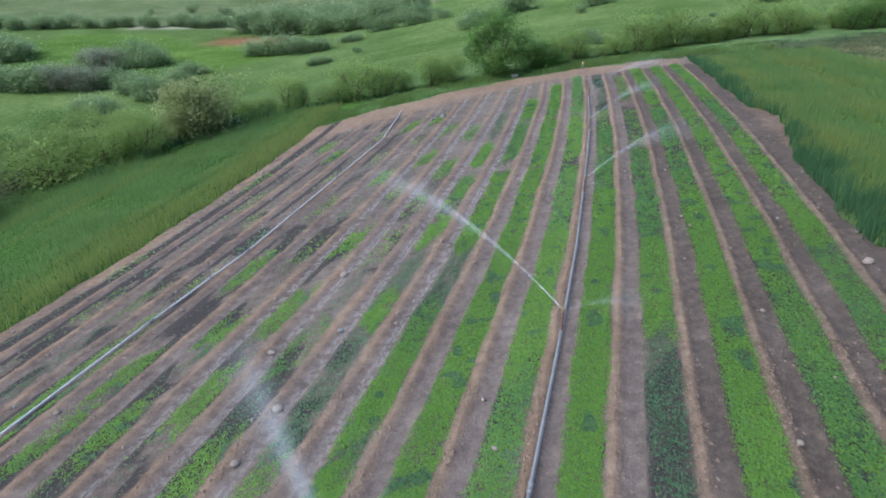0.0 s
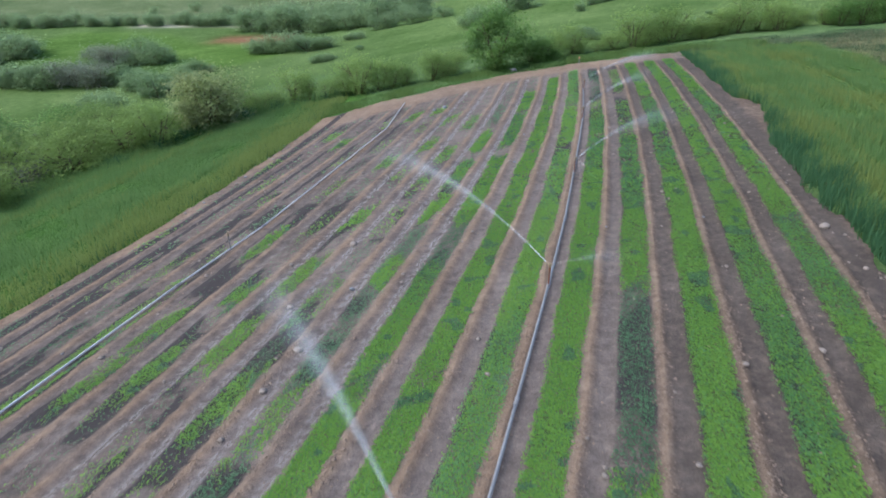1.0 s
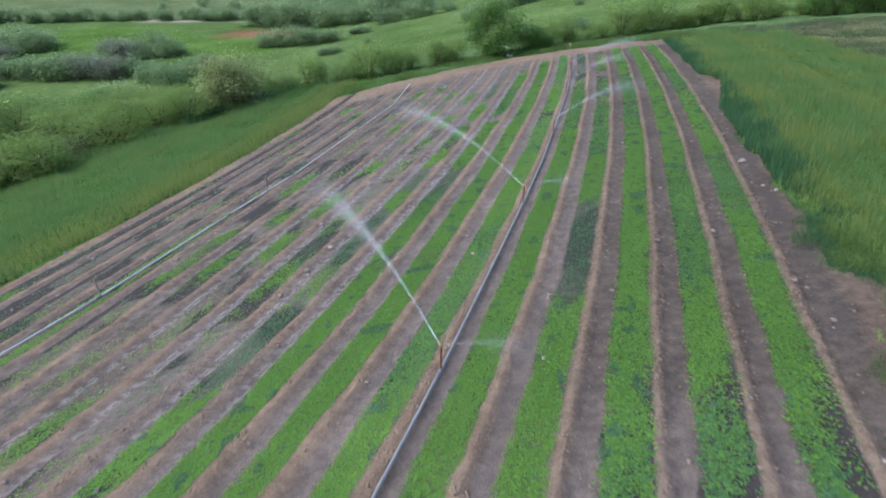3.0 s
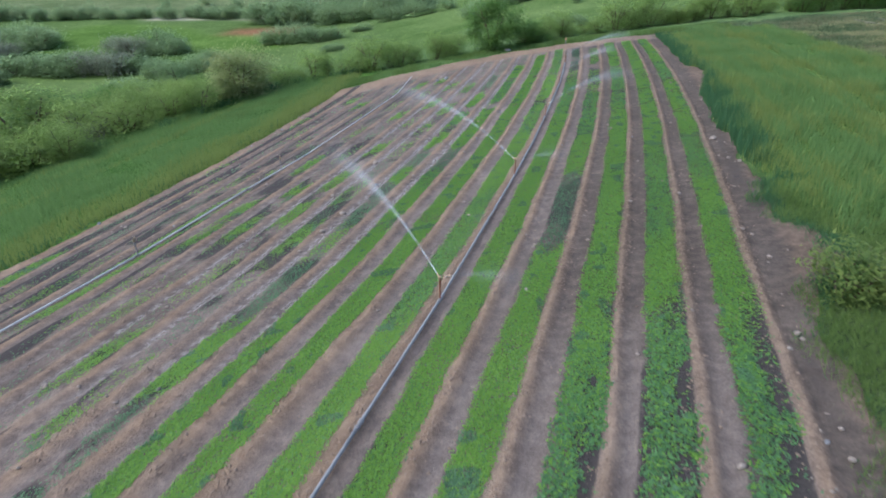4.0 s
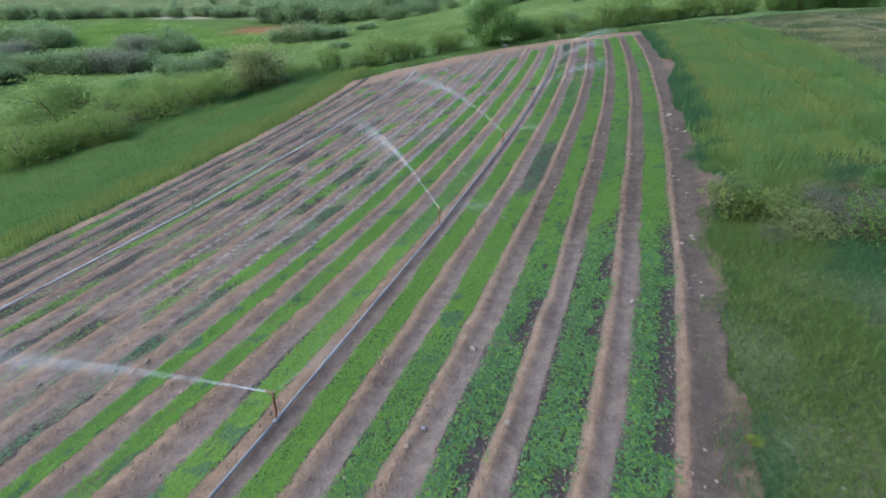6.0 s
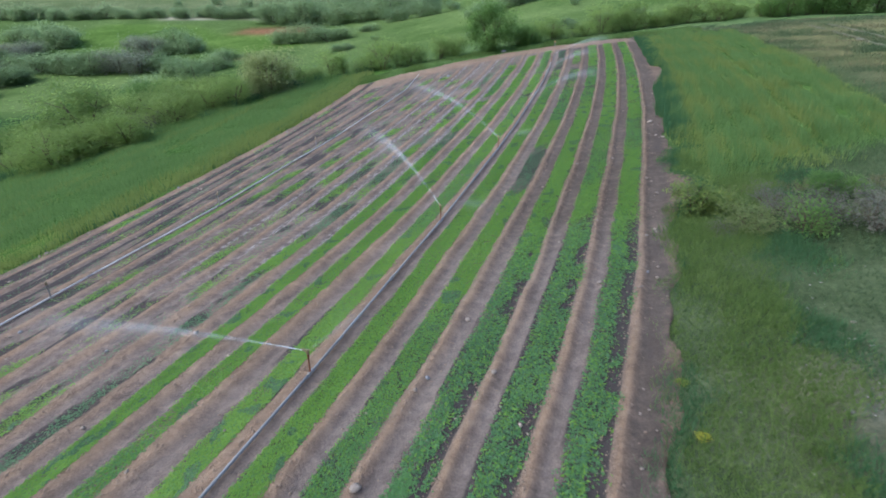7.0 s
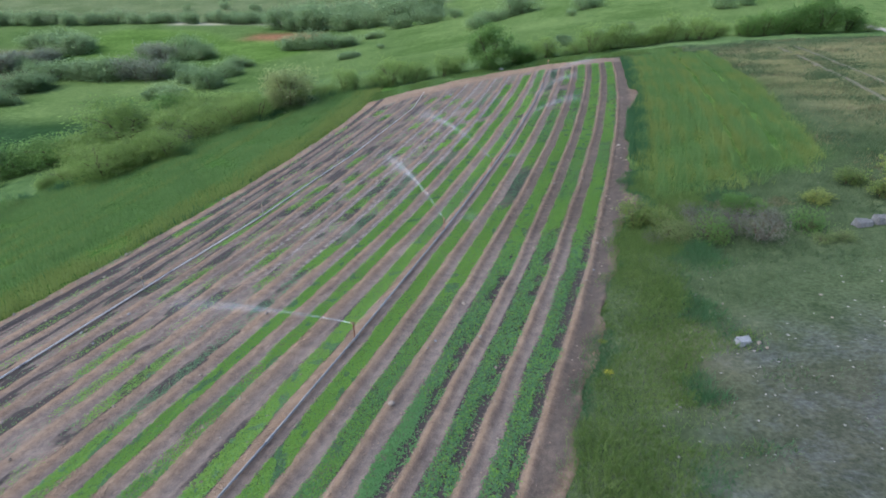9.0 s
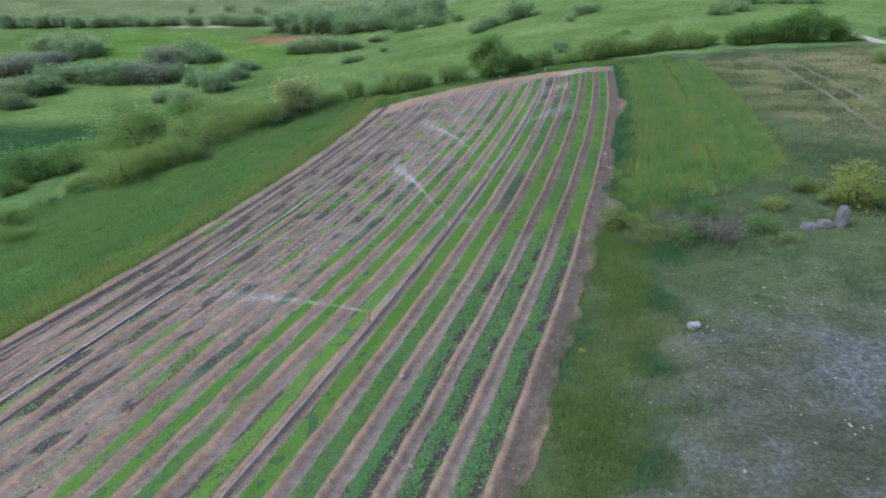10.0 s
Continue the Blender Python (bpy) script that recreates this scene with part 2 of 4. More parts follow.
# ---- mesh helpers ----
def mesh_arrays(name, verts, faces, mats, smooth_faces=False, attrs=None):
    """A mesh from arrays of vertices (n, 3) and faces (m, 3 or 4)."""
    me = bpy.data.meshes.new(name)
    verts, faces = np.asarray(verts, np.float32), np.asarray(faces, np.int32)
    k = faces.shape[1]
    me.vertices.add(len(verts))
    me.vertices.foreach_set("co", verts.ravel())
    me.loops.add(faces.size)
    me.loops.foreach_set("vertex_index", faces.ravel())
    me.polygons.add(len(faces))
    me.polygons.foreach_set("loop_start", np.arange(0, faces.size, k, dtype=np.int32))
    if smooth_faces:
        me.polygons.foreach_set("use_smooth", np.ones(len(faces), bool))
    for m in mats:
        me.materials.append(m)
    for key, values in (attrs or {}).items():
        values = np.asarray(values, np.float32)
        if values.ndim == 2:
            me.attributes.new(key, "FLOAT_COLOR", "POINT").data.foreach_set("color", np.c_[values, np.ones(len(values), np.float32)].ravel())
        else:
            me.attributes.new(key, "FLOAT", "POINT").data.foreach_set("value", values)
    me.update(calc_edges=True)
    me.validate()
    return me


def part(name, bm, material, parent, label="", smooth_shade=True):
    """One bmesh as one mesh object under a thing or a part."""
    me = bpy.data.meshes.new(name)
    for f in bm.faces:
        f.smooth = smooth_shade
    bm.to_mesh(me)
    bm.free()
    me.materials.append(material)
    ob = new(name, me)
    ob.parent = parent
    return tagged(ob, label)


def thing(name, m, label, category, group=""):
    e = new(name)
    e.empty_display_size = 0.2
    e.matrix_basis = m
    return tagged(e, label, category, group)


def grid_faces(nx, ny):
    i = np.arange(nx * ny).reshape(ny, nx)
    return np.stack([i[:-1, :-1], i[:-1, 1:], i[1:, 1:], i[1:, :-1]], -1).reshape(-1, 4)


# ---- ground: one sheet to the horizon ----
def stretch(lo, hi, fine, reach_lo, reach_hi, grow):
    mid = list(np.arange(lo, hi + 0.01, fine))
    step, v = fine, hi
    while v < reach_hi:
        step = min(step * grow, 2.6) if v < 240 else step * 1.25
        v += step
        mid.append(v)
    step, v = fine, lo
    while v > reach_lo:
        step = min(step * grow, 2.6) if v > -200 else step * 1.25
        v -= step
        mid.insert(0, v)
    return np.array(mid)


def in_poly(x, y, pts):
    inside = np.zeros(x.shape, bool)
    for (x1, y1), (x2, y2) in zip(pts, pts[1:] + pts[:1]):
        inside ^= ((y1 > y) != (y2 > y)) & (x < (x2 - x1) * (y - y1) / (y2 - y1 + 1e-12) + x1)
    return inside


WHEAT_RIGHT = [(17.7, 45.0), (25.7, 42.7), (22.75, 25.5), (17.6, 6.2), (13.4, 4.6), (9.2, 3.4), (9.4, 8.8), (13.6, 24.7)]
HEDGE_LINE = [(-44, 2), (-39, 9), (-33.7, 16), (-29.4, 22), (-24.5, 26), (-21, 31), (-18, 37), (-15, 42), (-10, 43.5), (-4, 45.6), (0, 46.8)]


def hedge_x(y):
    return np.interp(y, [p[1] for p in HEDGE_LINE], [p[0] for p in HEDGE_LINE])


def build_ground():
    gx, gy = stretch(-34, 36, 0.7, -2500, 2500, 1.08), stretch(-26, 56, 0.7, -2500, 2500, 1.08)
    X, Y = np.meshgrid(gx, gy)
    Z = land(X, Y)
    Z = Z - 0.3 * in_field(X, Y, -0.5)
    Z = Z + 0.05 * (np.sin(X * 0.9 + 1.7 * np.sin(Y * 0.4)) * np.sin(Y * 0.8)) * ~in_field(X, Y, 1.0)
    cover = np.empty((*X.shape, 3))
    cover[:] = (0.09, 0.133, 0.054)
    far = np.hypot(X, Y)
    stony_part = np.zeros(X.shape)
    u = X - rowline(Y)

    def lay(mask, colour):
        cover[mask] = colour

    def blend(weight, colour):
        cover[:] = cover * (1 - weight[..., None]) + np.array(colour) * weight[..., None]

    # slopes and parcels down to the valley and beyond it
    lay((far > 60) & (X < 30), (0.08, 0.118, 0.04))
    lay((X > -10) & (Y > 55), (0.09, 0.13, 0.044))
    lay(in_poly(X, Y, [(-130, 163), (-122, 207), (-95, 206), (-70, 180), (-66, 160), (-90, 150)]), (0.08, 0.128, 0.032))
    lay(in_poly(X, Y, [(-66, 140), (-70, 180), (-52, 176), (-36, 152), (-50, 136)]), (0.08, 0.128, 0.032))
    lay(in_poly(X, Y, [(-69, 180), (-68, 194), (-44, 188), (-42, 172)]), (0.19, 0.1, 0.062))
    lay(in_poly(X, Y, [(-100, 92), (-92, 126), (-62, 125), (-60, 100), (-66, 88)]), (0.088, 0.127, 0.043))
    lay(in_poly(X, Y, [(-125, 40), (-112, 93), (-66, 87), (-46, 58), (-40, 36)]), (0.03, 0.058, 0.024))
    lay(in_poly(X, Y, [(-180, 96), (-99, 100), (-97, 118), (-104, 128), (-122, 165), (-190, 172)]), (0.105, 0.108, 0.058))
    lay((Y > 226) & (X < 0), (0.108, 0.13, 0.064))
    lay(in_poly(X, Y, [(-110, 219.5), (-110, 225), (-66, 221), (-66, 216)]), (0.4, 0.35, 0.3))
    # rough land on the near slope
    side = (u > RIGHT_EDGE - 1.7) & (Y < 48) & (far < 70)
    lay(side, (0.054, 0.072, 0.036))
    stony = smooth(-5.5, -10.5, Y - 0.06 * (X - 8) ** 2 * (X < 8)) * smooth(RIGHT_EDGE + 1.4, RIGHT_EDGE + 4.6, u) * side
    stony_part[:] = stony
    blend(stony * 0.8, (0.056, 0.056, 0.045))
    blend(0.75 * np.exp(-((X - 6.6) / 0.9) ** 2 - ((Y + 8.2) / 1.3) ** 2) * side, (0.125, 0.108, 0.075))
    dull = smooth(20, 26, X) * smooth(46, 40, Y) * side
    blend(dull * 0.9, (0.135, 0.127, 0.065))
    lay(in_poly(X, Y, WHEAT_RIGHT), (0.067, 0.118, 0.030))
    lay((u < left_edge(Y) + 1.7) & (X > hedge_x(Y) - 1) & (Y < 44), (0.052, 0.104, 0.022))
    lay(in_field(X, Y, -1.7), (0.141, 0.107, 0.081))
    for k in range(3):
        cover[1:-1, 1:-1] = 0.5 * cover[1:-1, 1:-1] + 0.125 * (cover[:-2, 1:-1] + cover[2:, 1:-1] + cover[1:-1, :-2] + cover[1:-1, 2:])
    me = mesh_arrays("ground", np.stack([X, Y, Z], -1).reshape(-1, 3), grid_faces(len(gx), len(gy)), [M_GROUND], True, {"cover": cover.reshape(-1, 3), "stony": stony_part.ravel()})
    tagged(new("ground", me), "rolling green grassland falling to a wide valley", "ground", kind="structure")


build_ground()


# ---- the tilled plot ----
def row_drift(u, y):
    """Rows left of the pipe spread a little towards the near end."""
    return 0.42 * smooth(5, -9, y) * smooth(-0.4, -2.4, u)


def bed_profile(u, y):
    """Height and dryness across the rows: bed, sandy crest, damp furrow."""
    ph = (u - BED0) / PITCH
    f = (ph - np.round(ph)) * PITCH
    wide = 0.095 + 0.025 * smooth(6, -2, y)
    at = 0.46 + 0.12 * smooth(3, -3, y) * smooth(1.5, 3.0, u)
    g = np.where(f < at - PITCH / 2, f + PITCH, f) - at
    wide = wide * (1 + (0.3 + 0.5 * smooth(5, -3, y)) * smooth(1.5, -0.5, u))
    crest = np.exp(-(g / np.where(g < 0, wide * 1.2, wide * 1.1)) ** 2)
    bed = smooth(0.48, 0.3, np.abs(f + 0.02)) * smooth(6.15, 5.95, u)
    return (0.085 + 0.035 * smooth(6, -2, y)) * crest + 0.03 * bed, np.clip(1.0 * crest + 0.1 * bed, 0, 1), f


def bed_end(x):
    return far_edge(x) - 2.7 - 0.9 * smooth(6, -2, x)


def soil_height(x, y):
    u = x - rowline(y)
    h, _, _ = bed_profile(u + row_drift(u, y) + 0.03 * wobble(y, 1.0, 2.0) + 0.014 * wobble(y + u, 9.0, 0.35), y)
    h = h * (1 + 0.15 * wobble(y + 3 * u, 4.0, 0.5))
    live = smooth(0, -1.2, y - bed_end(x)) * smooth(RIGHT_EDGE - 0.3, RIGHT_EDGE - 0.75, u)
    left = smooth(left_edge(y) + 0.2, left_edge(y) + 0.8, u)
    return land(x, y) + 0.03 + h * live * left * (1 - 0.4 * smooth(-3.4, -5.2, u))


def build_soil():
    us = np.arange(-19.6, RIGHT_EDGE + 1.4, 0.055)
    ys = np.arange(-25, 47.6, 0.29)
    U, Y = np.meshgrid(us, ys)
    X = U + rowline(Y)
    # keep within the plot's ragged edge
    lo = left_edge(Y) - 0.1 + 0.1 * wobble(Y, 2.0)
    dry_edge = 0.8 * np.exp(-((Y - 2.8) / 2.4) ** 2) + 0.75 * np.exp(-((Y - 25) / 3.5) ** 2)
    hi = plot_edge(Y) + 0.12
    U = np.clip(U, lo, hi)
    X = U + rowline(Y)
    top = far_edge(X) + 0.5 * wobble(X, 1.0)
    Y = np.minimum(Y, top)
    Z = soil_height(X, Y)
    lump = sum(np.sin(X * a + s) * np.sin(Y * b + 2 * s) for a, b, s in ((9, 7, 1), (17, 13, 2), (5, 11, 3), (31, 23, 4)))
    Z = Z + 0.009 * lump
    edge = (U <= lo + 1e-6) | (U >= hi - 1e-6) | (Y >= top - 1e-6)
    Z = np.where(edge, land(X, Y) - 0.04, Z)
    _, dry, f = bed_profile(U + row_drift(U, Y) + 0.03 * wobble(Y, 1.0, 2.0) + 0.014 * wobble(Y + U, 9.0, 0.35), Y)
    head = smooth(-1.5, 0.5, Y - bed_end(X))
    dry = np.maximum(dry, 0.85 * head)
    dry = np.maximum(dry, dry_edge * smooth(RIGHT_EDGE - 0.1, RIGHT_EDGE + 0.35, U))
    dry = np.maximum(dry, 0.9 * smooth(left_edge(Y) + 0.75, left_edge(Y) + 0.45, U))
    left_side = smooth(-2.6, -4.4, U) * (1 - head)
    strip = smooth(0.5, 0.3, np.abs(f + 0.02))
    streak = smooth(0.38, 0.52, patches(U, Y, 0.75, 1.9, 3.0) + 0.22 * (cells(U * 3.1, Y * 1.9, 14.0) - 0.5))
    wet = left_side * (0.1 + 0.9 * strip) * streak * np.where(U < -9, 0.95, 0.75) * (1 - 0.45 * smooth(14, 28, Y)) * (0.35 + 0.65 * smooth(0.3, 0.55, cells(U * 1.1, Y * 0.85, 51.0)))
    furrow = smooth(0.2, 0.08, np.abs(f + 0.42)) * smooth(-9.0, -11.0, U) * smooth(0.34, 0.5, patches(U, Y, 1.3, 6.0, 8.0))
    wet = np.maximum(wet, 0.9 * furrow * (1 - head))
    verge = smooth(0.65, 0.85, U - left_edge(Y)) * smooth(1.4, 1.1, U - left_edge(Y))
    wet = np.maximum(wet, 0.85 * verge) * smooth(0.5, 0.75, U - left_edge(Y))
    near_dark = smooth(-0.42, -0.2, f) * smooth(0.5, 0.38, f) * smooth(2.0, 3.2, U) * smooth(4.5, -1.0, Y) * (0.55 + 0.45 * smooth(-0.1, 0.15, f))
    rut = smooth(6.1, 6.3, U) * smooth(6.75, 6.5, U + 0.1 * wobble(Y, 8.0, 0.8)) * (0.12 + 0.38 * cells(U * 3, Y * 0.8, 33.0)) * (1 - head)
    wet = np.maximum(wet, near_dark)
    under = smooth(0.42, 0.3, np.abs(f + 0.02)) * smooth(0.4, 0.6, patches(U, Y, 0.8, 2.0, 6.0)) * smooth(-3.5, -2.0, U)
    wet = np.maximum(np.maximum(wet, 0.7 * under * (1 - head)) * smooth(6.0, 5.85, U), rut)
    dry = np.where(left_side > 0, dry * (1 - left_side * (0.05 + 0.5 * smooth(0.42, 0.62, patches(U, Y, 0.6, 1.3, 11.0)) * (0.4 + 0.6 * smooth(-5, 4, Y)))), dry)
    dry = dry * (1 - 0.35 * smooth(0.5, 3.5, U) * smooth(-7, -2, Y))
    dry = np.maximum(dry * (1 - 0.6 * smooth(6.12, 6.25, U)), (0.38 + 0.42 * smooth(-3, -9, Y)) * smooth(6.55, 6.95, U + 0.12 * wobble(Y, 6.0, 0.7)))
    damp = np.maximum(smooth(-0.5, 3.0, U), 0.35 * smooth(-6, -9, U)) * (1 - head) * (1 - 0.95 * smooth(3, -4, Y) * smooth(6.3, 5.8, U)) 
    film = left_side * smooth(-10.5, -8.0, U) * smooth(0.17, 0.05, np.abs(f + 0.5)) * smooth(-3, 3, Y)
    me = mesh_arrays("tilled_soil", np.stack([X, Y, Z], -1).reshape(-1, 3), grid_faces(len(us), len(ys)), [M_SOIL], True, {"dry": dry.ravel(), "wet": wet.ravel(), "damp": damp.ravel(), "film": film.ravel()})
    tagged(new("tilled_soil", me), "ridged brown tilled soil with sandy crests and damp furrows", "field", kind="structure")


build_soil()


# ---- leaves and blades in bulk ----
def leaf_tris(centres, size, flat=0.5, rng=RNG):
    """Fine feathery leaflets, one slender triangle each."""
    n = len(centres)
    a = rng.uniform(0, 2 * np.pi, n)
    d = np.stack([np.cos(a), np.sin(a), rng.normal(0.15, flat, n)], -1)
    d /= np.linalg.norm(d, axis=1, keepdims=True)
    side = np.stack([-np.sin(a), np.cos(a), rng.normal(0, 0.25, n)], -1)
    s = np.broadcast_to(size, n)[:, None] * rng.uniform(0.65, 1.3, (n, 1))
    v = np.stack([centres - d * s * 0.6 - side * s * 0.42, centres - d * s * 0.6 + side * s * 0.42, centres + d * s * 1.1], 1)
    return v.reshape(-1, 3), np.arange(3 * n).reshape(-1, 3)


def blades(roots, height, width, lean, rng=RNG):
    """Upright grass blades, each a slender tapered triangle that leans."""
    n = len(roots)
    a = rng.uniform(0, 2 * np.pi, n)
    h = height * rng.uniform(0.6, 1.2, n)
    side = np.stack([np.cos(a), np.sin(a), 0 * a], -1) * (width * rng.uniform(0.7, 1.3, n))[:, None] / 2
    b = rng.uniform(0, 2 * np.pi, n)
    bend = np.stack([np.cos(b), np.sin(b), 0 * b], -1) * (lean * rng.uniform(0.3, 1.2, n) * h)[:, None]
    up = np.stack([0 * h, 0 * h, h], -1)
    v = np.stack([roots - side, roots + side, roots + up + bend], 1).reshape(-1, 3)
    return v, np.arange(3 * n).reshape(-1, 3)


# rows that carry a full crop, and stretches (from, to, kind) along them
SECOND = [(-19.6, -19.5), (-17.5, -13.8), (-15.3, -8.1), (-14.1, -4.9), (-11.8, 1.5), (-9.5, 7.4), (-7.8, 13.2), (-6.4, 17.3), (-4.65, 24.6), (-3.2, 30.6), (-2.65, 37.8)]


def pipe_x(y):
    """Where the second pipe lies."""
    return np.interp(y, [q[1] for q in SECOND], [q[0] for q in SECOND])


CROP = {"lush": (0.78, 0.36, 0.05, 0), "teal": (0.55, 0.36, 0.06, 1), "dense": (0.19, 0.34, 0.06, 2), "dark": (0.13, 0.32, 0.07, 2), "thin": (0.2, 0.34, 0.04, 0), "faint": (0.045, 0.32, 0.06, 2)}
KINDS = list(CROP)


def crop_row(k, stretches):
    """One bed of seedlings: many small leaves, with ragged ends and edges, and gaps."""
    u0 = BED0 + PITCH * k
    vs, fs, ms, count = [], [], [], 0
    for ya, yb, dens, size in ((-24, -17, 1000, 0.07), (-17, 16, 6000, 0.029), (16, 45, 1250, 0.064)):
        n = int((yb - ya) * 0.7 * dens)
        y, off = RNG.uniform(ya, yb, n), RNG.uniform(-1, 1, n)
        shifted = y + RNG.normal(0, 0.22, n) + 0.3 * np.sin(off * 3 + 5 * np.sin(y * 0.9 + k))
        kind = np.full(n, KINDS.index("faint") if k < -2 else -1)
        for y0, y1, name in stretches:
            kind[(shifted >= y0 - 0.1) & (shifted < y1 + 0.1)] = KINDS.index(name)
        keep = kind >= 0
        y, off, kind = y[keep], off[keep], kind[keep]
        table = np.array([CROP[q] for q in KINDS])[kind]
        half = table[:, 1] * (1 + 0.12 * wobble(y, k * 1.7 + 1, 0.9))
        near = smooth(4, -2, y) * (k >= 2)
        u = u0 + off * half * (1 + 0.12 * near) - 0.01 + 0.1 * near + RNG.normal(0, 0.025, len(y))
        x = u - row_drift(np.full(len(u), u0), y) + rowline(y) - 0.03 * wobble(y, 1.0, 2.0)
        clump = cells(x * 9, y * 9, k)
        sparse = patches(u, y, 0.7, 1.6, k + 20)
        bare = smooth(0.62, 0.72, sparse) * 0.75
        torn = near * smooth(-0.25, 0.35, off) * smooth(0.36, 0.5, patches(u, y, 0.45, 0.9, k + 40)) * 0.95
        worn = 1 - np.maximum(bare * ((0.35 + 0.45 * smooth(14, 22, y)) if k > -4 else 1.0), torn)
        chance = table[:, 0] * (1 - 0.4 * near) * (0.55 + 0.75 * clump) * smooth(1.1, 0.6, np.abs(off)) * worn * ((0.42 - 0.15 * smooth(4, 0, y)) if k < -4 else 1.0)
        keep = (RNG.uniform(0, 1, len(y)) < chance) & (y < bed_end(x) - 0.4)
        x, y, clump, table = x[keep], y[keep], clump[keep], table[keep]
        clear = np.abs(x - pipe_x(y)) > 0.1 * (0.6 + clump)
        x, y, clump, table = x[clear], y[clear], clump[clear], table[clear]
        if not len(x):
            continue
        z = soil_height(x, y) + RNG.uniform(0.02, 1, len(x)) * table[:, 2] * (0.75 + 0.3 * clump)
        grown = size * (1 + 0.45 * (smooth(4, -2, y) if k >= 2 else 0))
        v, f = leaf_tris(np.stack([x, y, z], -1), grown, 0.18)
        mat = table[:, 3].astype(int)
        swap = RNG.uniform(0, 1, len(mat))
        mat = np.where((swap < 0.18 + 0.4 * (mat == 1) * cells(x * 1.5, y * 0.8, k)) & (mat < 2), 1 - mat, mat)
        mat = np.where((cells(x * 3.3, y * 2.6, k + 60) > 0.8) & (swap > 0.3), 2, mat)
        close = (RNG.uniform(0, 1, len(y)) < smooth(2.5, -5, y)) & (k >= 2)
        mat = np.where(close & (swap > 0.68) & (mat > 0), 2, np.where(close & (swap > 0.2), 1, mat))
        vs.append(v)
        fs.append(f + count)
        ms.append(mat)
        count += len(v)
    me = mesh_arrays("crop_row", np.concatenate(vs), np.concatenate(fs), [M_LUSH, M_TEAL, M_DARKLEAF])
    me.polygons.foreach_set("material_index", np.concatenate(ms).astype(np.int32))
    tagged(new("crop_row", me), "patchy row of young green vegetables in damp soil" if k < -3 else "dense row of low bright green vegetable plants", "crop row", "crop rows in the plot", "stuff")


